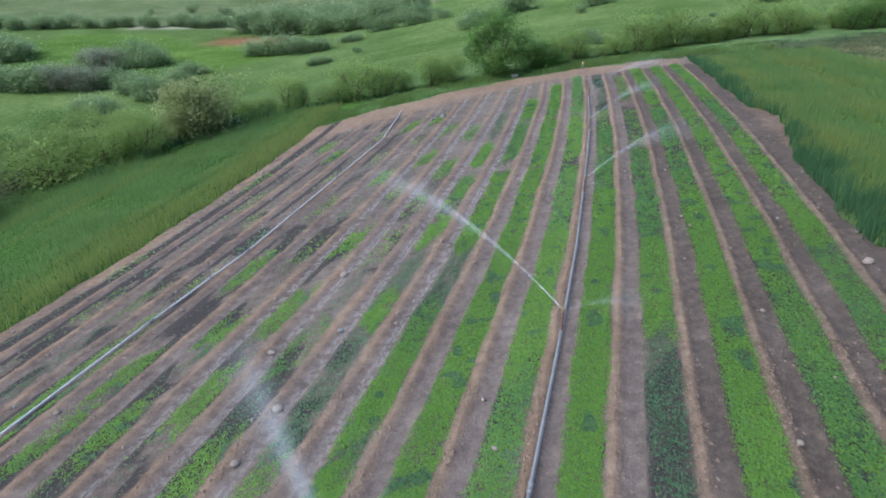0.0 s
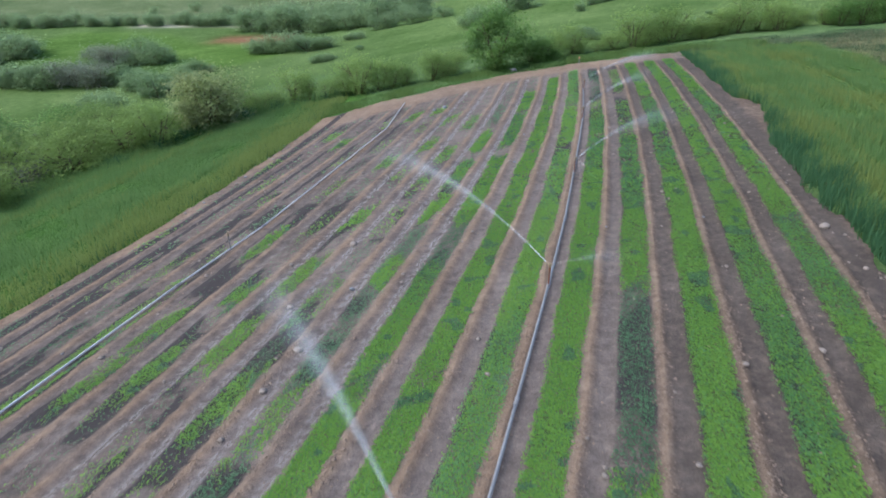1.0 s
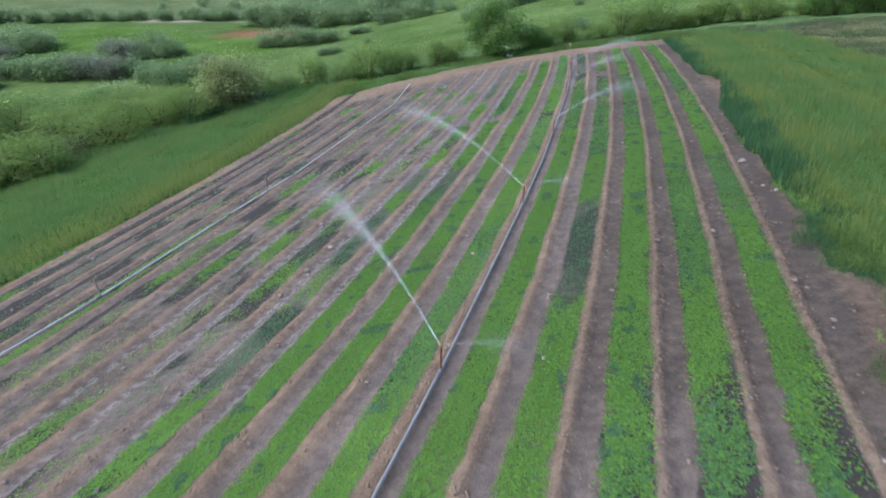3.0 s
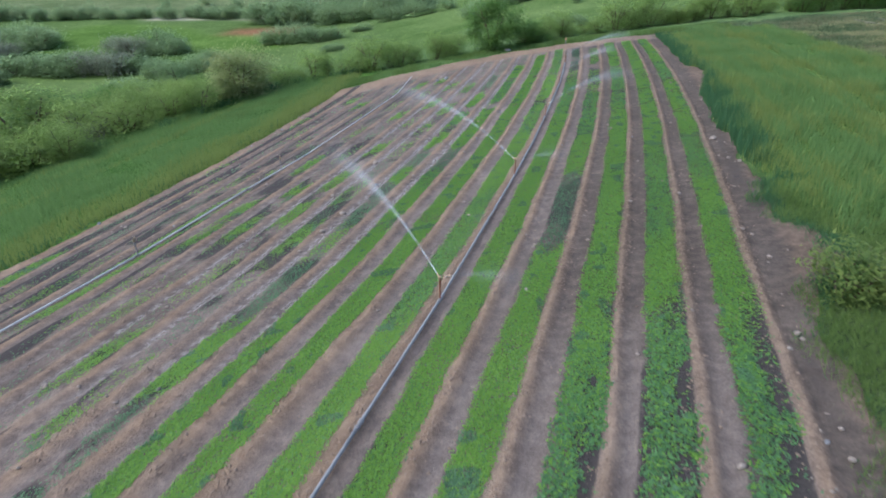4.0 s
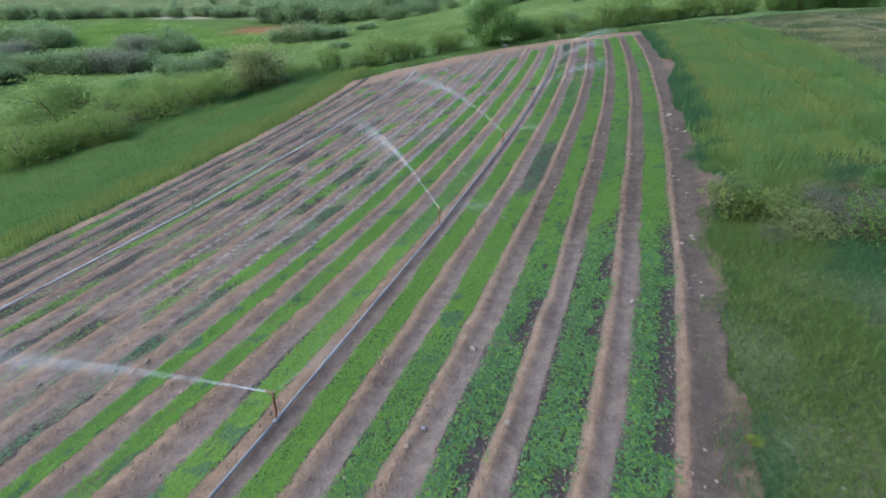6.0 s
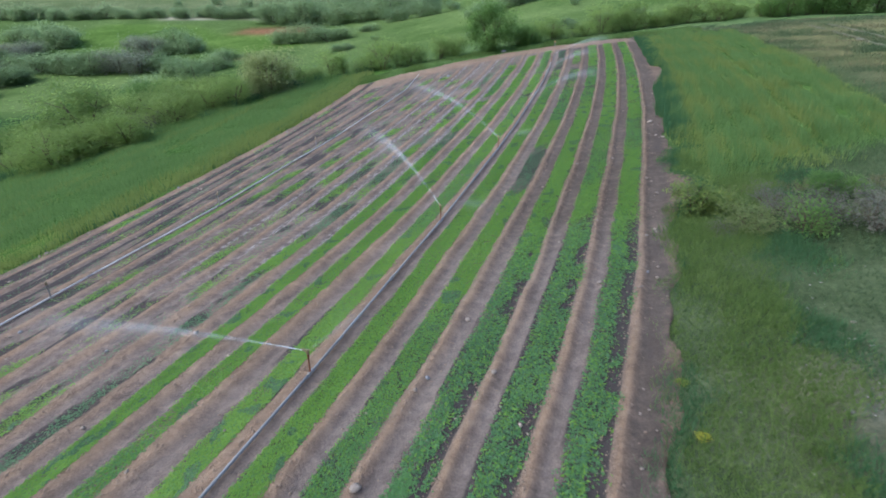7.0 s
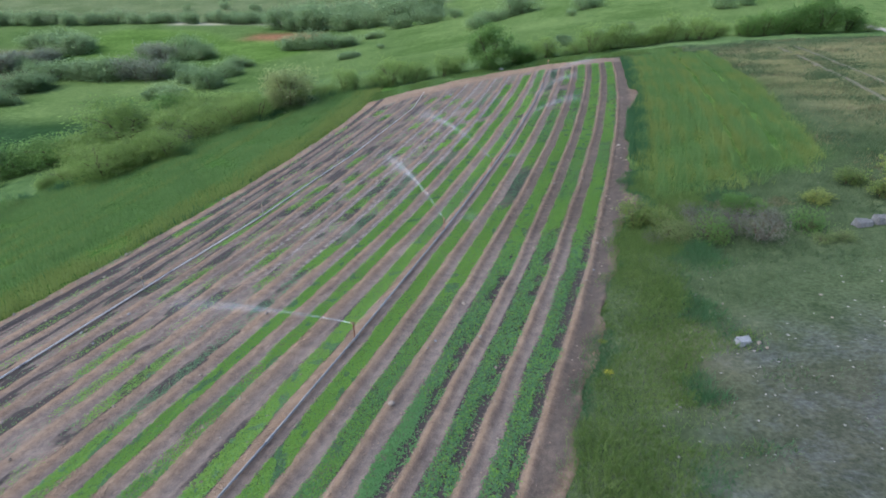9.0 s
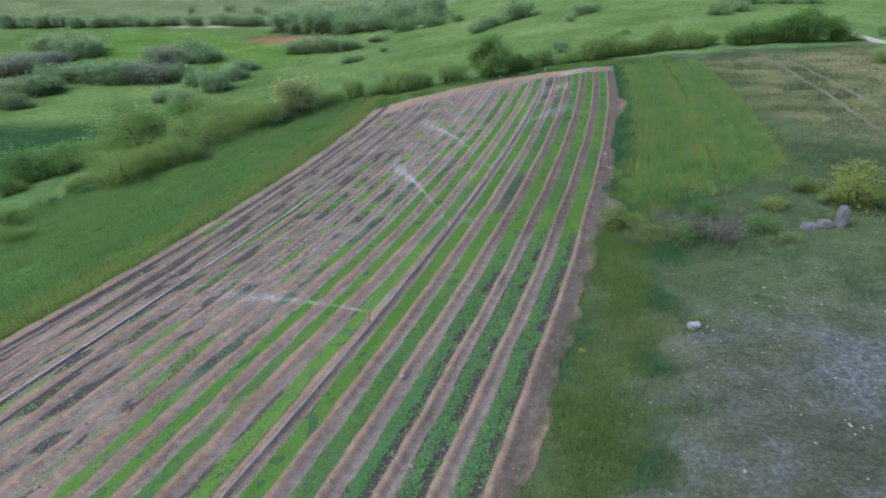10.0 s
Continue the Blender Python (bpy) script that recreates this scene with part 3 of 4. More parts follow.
FULL = {
    4: [(-25, -2.2, "teal"), (-2, -0.7, "lush"), (-0.15, 8, "lush"), (8, 12.5, "teal"), (12.7, 24, "lush"), (24.5, 30, "teal"), (30, 44, "lush")],
    3: [(-25, 0.2, "teal"), (0.9, 4.2, "lush"), (4.3, 11, "teal"), (11.3, 20, "lush"), (20.4, 27, "lush"), (27.4, 44, "lush")],
    2: [(-25, -9, "lush"), (-9, -2.2, "teal"), (-2.2, 8.6, "lush"), (8.7, 18, "lush"), (18.4, 22, "teal"), (23, 30, "teal"), (31, 44, "lush")],
    1: [(-25, -9, "teal"), (-9, -3.6, "teal"), (-3.6, 3.9, "lush"), (4.1, 9.8, "dense"), (10, 14.5, "lush"), (14.7, 19, "teal"), (19.4, 23, "teal"), (23, 30, "thin"), (33, 40, "thin")],
    0: [(-25, -6, "lush"), (-6, 6, "lush"), (6, 19, "lush"), (19.3, 27, "teal"), (27, 31, "thin"), (31, 41, "dark")],
    -1: [(-25, 1.5, "lush"), (1.5, 5, "teal"), (5, 9, "teal"), (9, 16, "lush"), (16, 22, "teal"), (23, 30, "lush"), (30.5, 42, "teal")],
    -2: [(-25, -10.8, "teal"), (-10.5, -9.2, "thin"), (-9.1, -7.7, "teal"), (-7.5, -6.5, "thin"), (-6.4, 7.0, "lush"), (7.55, 22, "lush"), (22.5, 30, "lush"), (31, 40, "lush")],
    -3: [(-25, -2, "lush"), (-2, 7, "lush"), (7.1, 7.7, "dense"), (7.8, 10.2, "lush"), (10.2, 12, "teal"), (12.2, 15, "dense"), (15.4, 22, "lush"), (24, 30, "teal"), (31, 36, "lush")],
    -4: [(-14, -9, "lush"), (-8.5, -7, "dense"), (-6.5, -4, "dark"), (-3.2, -1, "dense"), (0, 2, "lush"), (2.6, 5, "dense"), (5.6, 7.4, "thin"), (7.6, 9.3, "dense"), (9.7, 11.4, "dark"), (11.7, 12.8, "lush"), (13, 15, "dense"), (16, 18, "lush"), (19, 22, "teal"), (24, 27, "lush"), (28, 34, "dark")],
    -5: [(-13, -10, "thin"), (-8.4, -5.4, "lush"), (-4.8, -3, "dark"), (-1.2, 0.8, "lush"), (2, 3.6, "dark"), (4.4, 5.4, "thin"), (6.4, 8.2, "lush"), (8.3, 9.4, "dense"), (10.1, 11.8, "teal"), (13, 14.2, "dark"), (15, 17.6, "thin"), (19, 20.6, "lush"), (23, 25, "lush"), (28, 31, "teal")],
    -6: [(-12, -9, "dark"), (-7.5, -5.6, "lush"), (-3.6, -1.4, "thin"), (0.6, 2.4, "lush"), (4, 6, "thin"), (8.5, 10.4, "lush"), (11.9, 13.9, "lush"), (16.2, 17.8, "lush"), (21, 22.6, "thin"), (25, 26.8, "lush"), (30, 32, "lush")],
    -7: [(-11, -8.4, "thin"), (-6, -3.8, "lush"), (-2, 0.5, "thin"), (3, 5, "thin"), (7.4, 8.1, "thin"), (8.2, 9.3, "lush"), (11.5, 12.7, "lush"), (16, 17.6, "thin"), (19.5, 21, "dark"), (23, 24.6, "lush"), (29, 31, "thin"), (33, 34.5, "lush")],
    -8: [(-10, -7, "thin"), (-5, -3, "thin"), (-1, 1.2, "lush"), (3.4, 6.4, "thin"), (8, 11.4, "lush"), (14.8, 16.8, "lush"), (20, 22, "thin"), (26, 28, "thin"), (32, 34, "lush")],
    -9: [(-9, -6.5, "lush"), (-4, -2.4, "thin"), (0, 2.6, "thin"), (4, 13.3, "lush"), (15, 16, "thin"), (18, 19.4, "dark"), (24, 25.5, "thin"), (31, 33, "thin")],
    -10: [(-6, -4, "thin"), (0, 1.6, "dark"), (5, 7.4, "thin"), (10, 13, "dark"), (14, 15.5, "thin"), (20, 21.5, "thin"), (28, 29.5, "lush")],
    -11: [(-3, -1, "thin"), (4, 6, "thin"), (9, 11, "dark"), (13.5, 15.4, "thin"), (22, 24, "thin"), (30, 31.5, "lush")],
    -12: [(0, 2, "thin"), (6.4, 8.6, "lush"), (11, 12.5, "dark"), (17, 18.4, "thin"), (25, 27, "thin")],
    -13: [(4, 6, "thin"), (10, 12.2, "lush"), (19, 20, "dark")],
}
for k, st in FULL.items():
    crop_row(k, st)


def blade_field(name, mask, box, density, height, width, lean, materials, label, category, seed, band=None, rows=None):
    """Blades over the part of a box that the mask keeps; band picks each blade's material, rows their height along the drills."""
    rng = np.random.default_rng(seed)
    x0, y0, x1, y1 = box
    n = int((x1 - x0) * (y1 - y0) * density)
    x, y = rng.uniform(x0, x1, n), rng.uniform(y0, y1, n)
    keep = mask(x, y)
    x, y = x[keep], y[keep]
    tall = height * (1 + 0.12 * np.sin(x * 0.9 + 2 * np.sin(y * 0.35)) + 0.08 * np.sin(y * 1.7 + x * 0.6))
    lodged = np.sin(x * 0.55 + 2.2 * np.sin(y * 0.21 + seed)) * np.sin(y * 0.62 + 1.6 * np.sin(x * 0.33))
    tall = tall * (1 - 0.4 * smooth(0.45, 0.85, lodged))
    if rows:
        tall = tall * rows(x, y)
    if name == "grass":
        tall = tall * (0.55 + 0.95 * cells(x * 0.8, y * 0.8, 12.0))
    which = np.zeros(len(x), int)
    if band:
        b = band(x, y) + rng.normal(0, 0.18, len(x))
        which = np.clip(np.round(b), 0, len(materials) - 1).astype(int)
        tall = tall * (1 + 0.12 * (b - 0.5))
    v, f = blades(np.stack([x, y, land(x, y) - 0.03], -1), tall, width, lean, rng)
    me = mesh_arrays(name, v, f, materials)
    me.polygons.foreach_set("material_index", which.astype(np.int32))
    tagged(new(name, me), label, category, kind="stuff")


def left_bands(x, y):
    """Paler and darker drill strips that run along the plot."""
    d = left_edge(y) - (x - rowline(y))
    return smooth(3.4, 1.6, d) + 0.15 * smooth(5.5, 8.0, d) + 0.3 * np.sin(d * 2.6 + 0.5 * np.sin(y * 0.16)) + 0.35 * (cells(d * 0.5, y * 0.3, 9.0) - 0.5)


def right_bands(x, y):
    d = (x - rowline(y)) - RIGHT_EDGE
    return np.where(d + 0.9 * (hashed(x, y) - 0.5) < 0.55 + 0.5 * wobble(y, 3.0, 0.8), 2.0, 0.42 + 0.22 * np.sin(d * 2 * np.pi / 0.85) + 0.2 * np.sin(d * 1.6 + 0.6 * np.sin(y * 0.3)) + 0.2 * np.sin(y * 0.9 + d))


def left_drills(x, y):
    """Drill rows parallel to the plot, and a few wheel lines."""
    d = left_edge(y) - (x - rowline(y)) + 0.12 * wobble(y, 4.0, 3.0)
    line = 1 - 0.3 * smooth(0.3, 0.95, np.sin(d * 2 * np.pi / 1.05))
    for at in (2.3, 3.9, 7.4, 9.0):
        line = line * (1 - 0.6 * np.exp(-((d - at) / 0.16) ** 2))
    return line


def right_drills(x, y):
    """Drill rows, wheel lines and wind-laid hollows."""
    d = (x - rowline(y)) - RIGHT_EDGE + 0.1 * wobble(y, 2.0, 2.5)
    line = 1 - 0.4 * smooth(0.2, 0.95, np.sin(d * 2 * np.pi / 0.85))
    for at in (5.2, 7.1):
        line = line * (1 - 0.8 * np.exp(-((d - at) / 0.24) ** 2))
    waves = cells(d * 0.9 + 0.3 * np.sin(y * 1.1), y * 0.45, 31.0)
    return line * (1 - 0.55 * smooth(0.62, 0.85, waves) * smooth(2.0, 3.5, d) * smooth(34, 26, y))


def left_wheat(x, y):
    u = x - rowline(y)
    return (u < left_edge(y) - 0.12 + 0.12 * wobble(y, 2.0)) & (x > hedge_x(y) + 0.3) & (y < 43.5)


def right_wheat(x, y):
    j = 0.8 * (hashed(x, y) - 0.5) + 0.7 * (cells(x, y, 4.0) - 0.5)
    return in_poly(x + j * smooth(30, 10, y), y + 3.2 * j * smooth(14, 8, y), WHEAT_RIGHT) & (x - rowline(y) > plot_edge(y) + 0.3 * (cells(x * 2, y * 2, 8.0) - 0.6))


def hashed(x, y):
    """A number from 0 to 1 that jumps from place to place."""
    return np.abs(np.sin(x * 127.1 + y * 311.7) * 43758.5453) % 1.0


def right_bank(x, y):
    u = x - rowline(y)
    d = u - plot_edge(y)
    return d, ~right_wheat(x, y) & (y < 49.5)


def lush_grass(x, y):
    d, ok = right_bank(x, y)
    fade = smooth(3.6, 2.0, d + 0.8 * wobble(y, 2.2) + 0.5 * np.sin(x * 2.3 + y))
    tuft = cells(x * 2.2, y * 1.6, 41.0)
    return ok & (d > -0.45) & (hashed(x, y) < fade * smooth(-0.45, 0.1, d + 0.5 * (tuft - 0.55))) & (y < 7)


def weeds(x, y):
    d, ok = right_bank(x, y)
    thin = np.sin(x * 0.7 + 1.3 * np.sin(y * 0.5)) * np.sin(y * 0.6 + x * 0.2) + 0.5 * np.sin(x * 2.1 + y) * np.sin(y * 2.3 - x)
    stony = smooth(-5.0, -9.5, y)
    return ok & (d > 0) & (thin > -0.4 + 1.0 * stony) & (hashed(x, y) < 1 - 0.6 * stony)


def far_verge(x, y):
    return (y > far_edge(x) + 0.1) & (y < far_edge(x) + 3.4) & (x > -16) & (x < 24)


blade_field("wheat_field", left_wheat, (-44, -8, -6, 45), 230, 0.42, 0.04, 0.35, [M_WHEAT, M_RIPE, M_BLUEGRASS], "dense young green wheat beside the tilled plot", "wheat", 1, left_bands, left_drills)
blade_field("wheat_field", right_wheat, (8, 3, 27, 46), 440, 0.48, 0.03, 0.35, [M_WHEAT, M_RIPE, M_BLUEGRASS], "tall green wheat in a narrow strip", "wheat", 2, right_bands, right_drills)
blade_field("grass", lush_grass, (0, -26, 14, 8), 1000, 0.19, 0.021, 0.8, [M_BLUEGRASS, M_GRASS, M_MEADOW], "lush tall green grass along the plot's edge", "grass", 3, lambda x, y: 0.3 + 0.8 * smooth(0.1, 0.7, right_bank(x, y)[0]) * smooth(3.0, 1.6, right_bank(x, y)[0]) + 1.8 * (patches(x, y, 1.6, 1.6, 7.0) - 0.5))
blade_field("weedy_grass", weeds, (1, -26, 34, 50), 150, 0.13, 0.03, 0.8, [M_WEED], "rough weedy grass on stony ground", "grass", 4)
def hedge_foot(x, y):
    d = x - hedge_x(y) + 0.7 * wobble(y, 7.0, 1.5)
    return (d > -1.6) & (d < 0.9) & (y < 45)


blade_field("grass", hedge_foot, (-46, 2, -4, 46), 150, 0.62, 0.06, 0.6, [M_GRASS, M_WHEAT, M_BLUEGRASS], "tall uncut grass and weeds at the foot of the hedgerow", "grass", 8, lambda x, y: 2.2 * cells(x * 0.8, y * 0.8, 5.0))
blade_field("grass", far_verge, (-16, 30, 25, 52), 200, 0.35, 0.045, 0.5, [M_WHEAT, M_GRASS], "green verge grass below the hedgerow", "grass", 5, lambda x, y: 1.2 * cells(x * 0.6, y * 0.6, 2.0))


def dull_meadow(x, y):
    d, ok = right_bank(x, y)
    clumps = np.sin(x * 0.8 + 1.7 * np.sin(y * 0.45)) * np.sin(y * 0.9 + x * 0.35)
    return ok & (x > 17) & (hashed(x, y) < 0.25 + 0.6 * (clumps > 0.1))


def pale_strip(x, y):
    d = y - 1.7 + 0.12 * (x - 10) + 0.3 * wobble(x, 3.0)
    return (np.abs(d) < 0.45) & (x > 8.3) & (x < 13.5) & (hashed(x, y) < 0.4 + 0.6 * cells(x * 1.5, y * 2, 3.0))


blade_field("dry_grass", pale_strip, (8, 0, 14, 4), 420, 0.16, 0.03, 0.9, [M_STRAW], "pale flattened dry grass between wheat and brambles", "grass", 9)
blade_field("dry_grass", dull_meadow, (17, -14, 48, 48), 60, 0.22, 0.04, 0.8, [M_STRAW, M_WEED], "straw-coloured and green tussocky grass by the track", "grass", 6, lambda x, y: 0.5 + 0.7 * np.sin(x * 0.5 + np.sin(y * 0.4)) * np.sin(y * 0.55))


# ---- shrubs and trees ----
def limb_tube(bm, pts, radii, sides=6):
    rings = []
    for i, (p, r) in enumerate(zip(pts, radii)):
        d = (pts[min(i + 1, len(pts) - 1)] - pts[max(i - 1, 0)]).normalized()
        s = d.orthogonal().normalized()
        t = d.cross(s)
        rings.append([bm.verts.new(p + (s * math.cos(a) + t * math.sin(a)) * r) for a in (2 * math.pi * j / sides for j in range(sides))])
    for a, b in zip(rings, rings[1:]):
        for j in range(sides):
            bm.faces.new((a[j], a[(j + 1) % sides], b[(j + 1) % sides], b[j]))
    bm.faces.new(rings[-1])
    return bm


def woody(name, seed, height, spread, leaves, leaf, material, label, category, stems=4, base=-0.12, extra=None):
    """A shrub or tree: tapered stems and limbs, and a crown of many small leaves in uneven clumps."""
    rng = np.random.default_rng(seed)
    r = random.Random(seed)
    top = thing(name, Matrix.Identity(4), label, category)
    bm, tips = bmesh.new(), []
    for s in range(stems):
        a = 2 * math.pi * (s + r.random()) / stems
        lean = spread * r.uniform(0.15, 0.42) * (0.4 if stems == 1 else 1)
        p0 = Vector((0.12 * math.cos(a), 0.12 * math.sin(a), -0.15))
        p2 = Vector((lean * math.cos(a), lean * math.sin(a), height * r.uniform(0.55, 0.8)))
        p1 = p0.lerp(p2, 0.5) + Vector((r.uniform(-0.1, 0.1), r.uniform(-0.1, 0.1), 0.05 * height))
        w = 0.035 * height * (1.6 if stems == 1 else 0.7)
        limb_tube(bm, [p0, p1, p2], [w, w * 0.65, w * 0.2])
        for b in range(5):
            q0 = p0.lerp(p2, r.uniform(0.3, 0.85))
            c = a + r.uniform(-1.6, 1.6)
            q1 = q0 + Vector((math.cos(c), math.sin(c), r.uniform(0.1, 0.9))) * spread * r.uniform(0.2, 0.38)
            limb_tube(bm, [q0, q0.lerp(q1, 0.5) + Vector((0, 0, 0.04)), q1], [w * 0.35, w * 0.22, w * 0.08], 4)
            tips.append(q1)
        tips.append(p2)
    part("trunk" if stems == 1 else "stem", bm, M_BARK, top)
    # clump centres fill an uneven dome
    n = 46
    d = rng.normal(0, 1, (n, 3))
    d /= np.linalg.norm(d, axis=1, keepdims=True)
    rad = rng.uniform(0.6, 1.0, n) ** 0.6 * rng.uniform(0.7, 1.05, n)
    mid = base + (1 - base) * 0.5
    c = np.stack([d[:, 0] * rad * spread / 2, d[:, 1] * rad * spread / 2, (mid + d[:, 2] * rad * (1 - base) * 0.5) * height], -1)
    c = np.concatenate([c, np.array(tips)])
    which = rng.integers(0, len(c), leaves)
    size = spread * rng.uniform(0.08, 0.15, len(c))
    q = c[which] + rng.normal(0, 1, (leaves, 3)) * size[which][:, None] * (1, 1, 0.85)
    q[:, 2] = np.where(q[:, 2] < 0.03, rng.uniform(0.03, 0.35 * height, leaves), q[:, 2])
    v, f = leaf_tris(q, leaf, 0.55, rng)
    crown = new("crown", mesh_arrays("crown", v, f, [material]))
    crown.parent = top
    return top


PROTO = {
    "hedge_a": woody("shrub", 1, 3.0, 3.2, 4200, 0.095, M_LEAF, "leafy green hedgerow shrub with many stems", "shrub"),
    "hedge_b": woody("shrub", 2, 2.6, 3.4, 4200, 0.095, M_LEAF, "broad green hedgerow shrub", "shrub", 5),
    "hedge_c": woody("shrub", 3, 3.4, 2.8, 4200, 0.095, M_LEAF, "upright green hedgerow shrub", "shrub", 3),
    "dark": woody("tree", 4, 5.4, 4.8, 11000, 0.145, M_LEAFDARK, "dense dark green tree at the field margin", "tree", 3, -0.08),
    "blossom": woody("shrub", 5, 4.1, 4.3, 9500, 0.13, M_BLOSSOM, "pale blossoming shrub in the hedgerow", "shrub", 4, -0.1),
    "yellow": woody("shrub", 6, 1.5, 1.6, 1800, 0.08, M_YELLOW, "yellow-green broom shrub in grass", "shrub", 5, -0.1),
    "bramble": woody("shrub", 7, 1.1, 2.2, 1000, 0.085, M_BRAMBLE, "low bramble shrub with grey twigs", "shrub", 6, -0.15),
    "dark_bramble": woody("shrub", 17, 1.1, 2.0, 1100, 0.08, M_LEAFDARK, "low dark green bramble shrub", "shrub", 6, -0.15),
    "twiggy": woody("shrub", 8, 1.0, 2.4, 1500, 0.07, M_TWIG, "low bush of bare grey twigs", "shrub", 7, -0.15),
    "dark_shrub": woody("shrub", 14, 3.0, 3.4, 4800, 0.115, M_LEAFDARK, "dark green leafy hedgerow shrub", "shrub", 4, -0.12),
    "weed": woody("weed", 12, 0.6, 0.7, 500, 0.05, M_YELLOWER, "small clump of yellow flowering weeds", "weed", 5, -0.1),
    "tussock": woody("shrub", 13, 1.6, 2.2, 1200, 0.16, M_HAZYLEAF, "low rounded bush in the meadow", "shrub", 4, -0.12),
    "far_a": woody("shrub", 9, 5.0, 7.0, 2100, 0.3, M_HAZYLEAF, "rounded scrub tree in the valley", "tree", 3, -0.12),
    "far_b": woody("shrub", 10, 6.0, 6.0, 2100, 0.3, M_HAZYLEAF, "tall rounded green valley scrub tree", "tree", 2, -0.12),
    "far_grey": woody("shrub", 11, 5.0, 7.0, 2100, 0.29, M_GREYTWIG, "greyish half-bare scrub in the valley", "shrub", 4, -0.12),
}
used = set()


def plant(kind, x, y, scale=1.0, tall=1.0, turn=0.0, group="", sink=0.0):
    m = pose(x, y, float(land(x, y)) - sink, 0, 0, turn) @ Matrix.Diagonal((scale, scale, scale * tall, 1))
    if kind not in used:
        used.add(kind)
        PROTO[kind].matrix_basis = m
        ob = PROTO[kind]
    else:
        ob = copy_thing(PROTO[kind], m @ Matrix.Diagonal([1 / s for s in PROTO[kind].scale] + [1]))
    return tagged(ob, group=group)


rr = random.Random(3)


def hedge(line, gap, lo, hi, kinds, depth, group="hedgerow"):
    """Shrubs along a line, close enough to close up into a hedge."""
    for (x0, y0), (x1, y1) in zip(line, line[1:]):
        n = max(1, round(math.hypot(x1 - x0, y1 - y0) / gap))
        for i in range(n):
            f = (i + rr.uniform(0.2, 0.8)) / n
            plant(rr.choice(kinds), x0 + f * (x1 - x0) + rr.uniform(-0.3, 0.3) * depth, y0 + f * (y1 - y0) + rr.uniform(0, 1) * depth, rr.uniform(lo, hi), rr.uniform(0.7, 1.1) if "valley" in group else rr.uniform(0.62, 1.25), rr.uniform(0, 360), group)


LEAFY = ["hedge_a", "hedge_b", "hedge_c"]
# the hedge below the left wheat: kind, place, width and height of its larger shrubs
SHAPE = {"A": ("hedge_a", 3.2, 3.0), "B": ("hedge_b", 3.4, 2.6), "C": ("hedge_c", 2.8, 3.4), "D": ("dark_shrub", 3.4, 3.0), "T": ("dark", 4.8, 5.4), "W": ("twiggy", 2.4, 1.0), "a": ("far_a", 7.0, 5.0), "b": ("far_b", 6.0, 6.0), "g": ("far_grey", 7.0, 5.0)}


def thicket(shrubs, mates, group):
    """Large shrubs, each with a few smaller ones that grow round it."""
    for key, x, y, wide, high in shrubs:
        kind, spread, tall = SHAPE[key]
        s = wide / spread
        plant(kind, x, y, 0.9 * s, max(0.6, min(1.6, (1.15 if kind[:3] == "far" else 0.78) * high / (tall * s))), rr.uniform(0, 360), group)
        for i in range(mates):
            a, f = rr.uniform(0, 6.28), rr.uniform(0.45, 0.7)
            other = rr.choice([kind, "far_a", "far_b"]) if kind[:3] == "far" else rr.choice(LEAFY)
            spread2 = {"hedge_a": 3.2, "hedge_b": 3.4, "hedge_c": 2.8, "far_b": 6.0}.get(other, 7.0)
            plant(other, x + 0.5 * wide * math.cos(a), y + 0.4 * wide * abs(math.sin(a)), f * wide / spread2, max(0.6, min(1.3, 0.9 * high / (tall * s))), rr.uniform(0, 360), group)


thicket([('A', -32.1, 14.9, 2.5, 2.8), ('D', -42.1, 32.0, 6.3, 3.1), ('D', -37.9, 32.3, 5.7, 2.9), ('D', -37.2, 34.7, 4.1, 2.4), ('A', -30.5, 23.5, 2.9, 2.0), ('A', -27.2, 23.0, 5.2, 3.9), ('C', -31.0, 33.5, 7.4, 4.7), ('T', -37.3, 46.0, 5.8, 4.1), ('B', -25.2, 25.6, 4.5, 3.0), ('A', -23.4, 26.3, 3.5, 3.5), ('W', -24.3, 30.4, 3.2, 2.2), ('B', -22.6, 32.6, 5.0, 3.3), ('A', -20.6, 35.3, 4.0, 3.7), ('C', -19.9, 39.1, 3.6, 3.3), ('D', -36.6, 55.6, 5.4, 3.9), ('B', -28.8, 36.8, 5.9, 3.6), ('B', -25.6, 42.3, 5.7, 3.2), ('A', -26.9, 39.0, 4.9, 2.8), ('A', -24.5, 45.0, 4.0, 2.4), ('D', -40.8, 26.6, 2.6, 2.4), ('B', -31.7, 28.8, 4.2, 2.9), ('B', -28.8, 11.6, 1.9, 1.4)], 1, "hedgerow")
hedge([(-32, 20.5), (-29.6, 25.2), (-26.8, 30.2), (-23.5, 36.2), (-20.0, 41.0), (-15, 43.4)], 1.0, 0.3, 0.6, LEAFY, 1.4)
hedge([(-15, 42.5), (-11, 44.4), (-7, 44.2), (-3.5, 45.0), (1.5, 47.0)], 1.4, 0.5, 0.95, LEAFY, 1.4)
hedge([(6.5, 48.2), (10, 48.6), (13.5, 49.4), (18, 50.8), (23.5, 52.2), (30, 53.6)], 1.05, 0.45, 1.0, LEAFY, 1.8)
hedge([(30.5, 54.6), (36, 56.5), (43, 55)], 1.5, 0.5, 0.85, LEAFY, 1.4)
plant("dark", 4.2, 47.0, 0.9, 0.98, 30)
plant("dark", 7.9, 47.8, 0.55, 0.7, 120)
plant("blossom", -16.6, 39.9, 1.05, 1.0, 10)
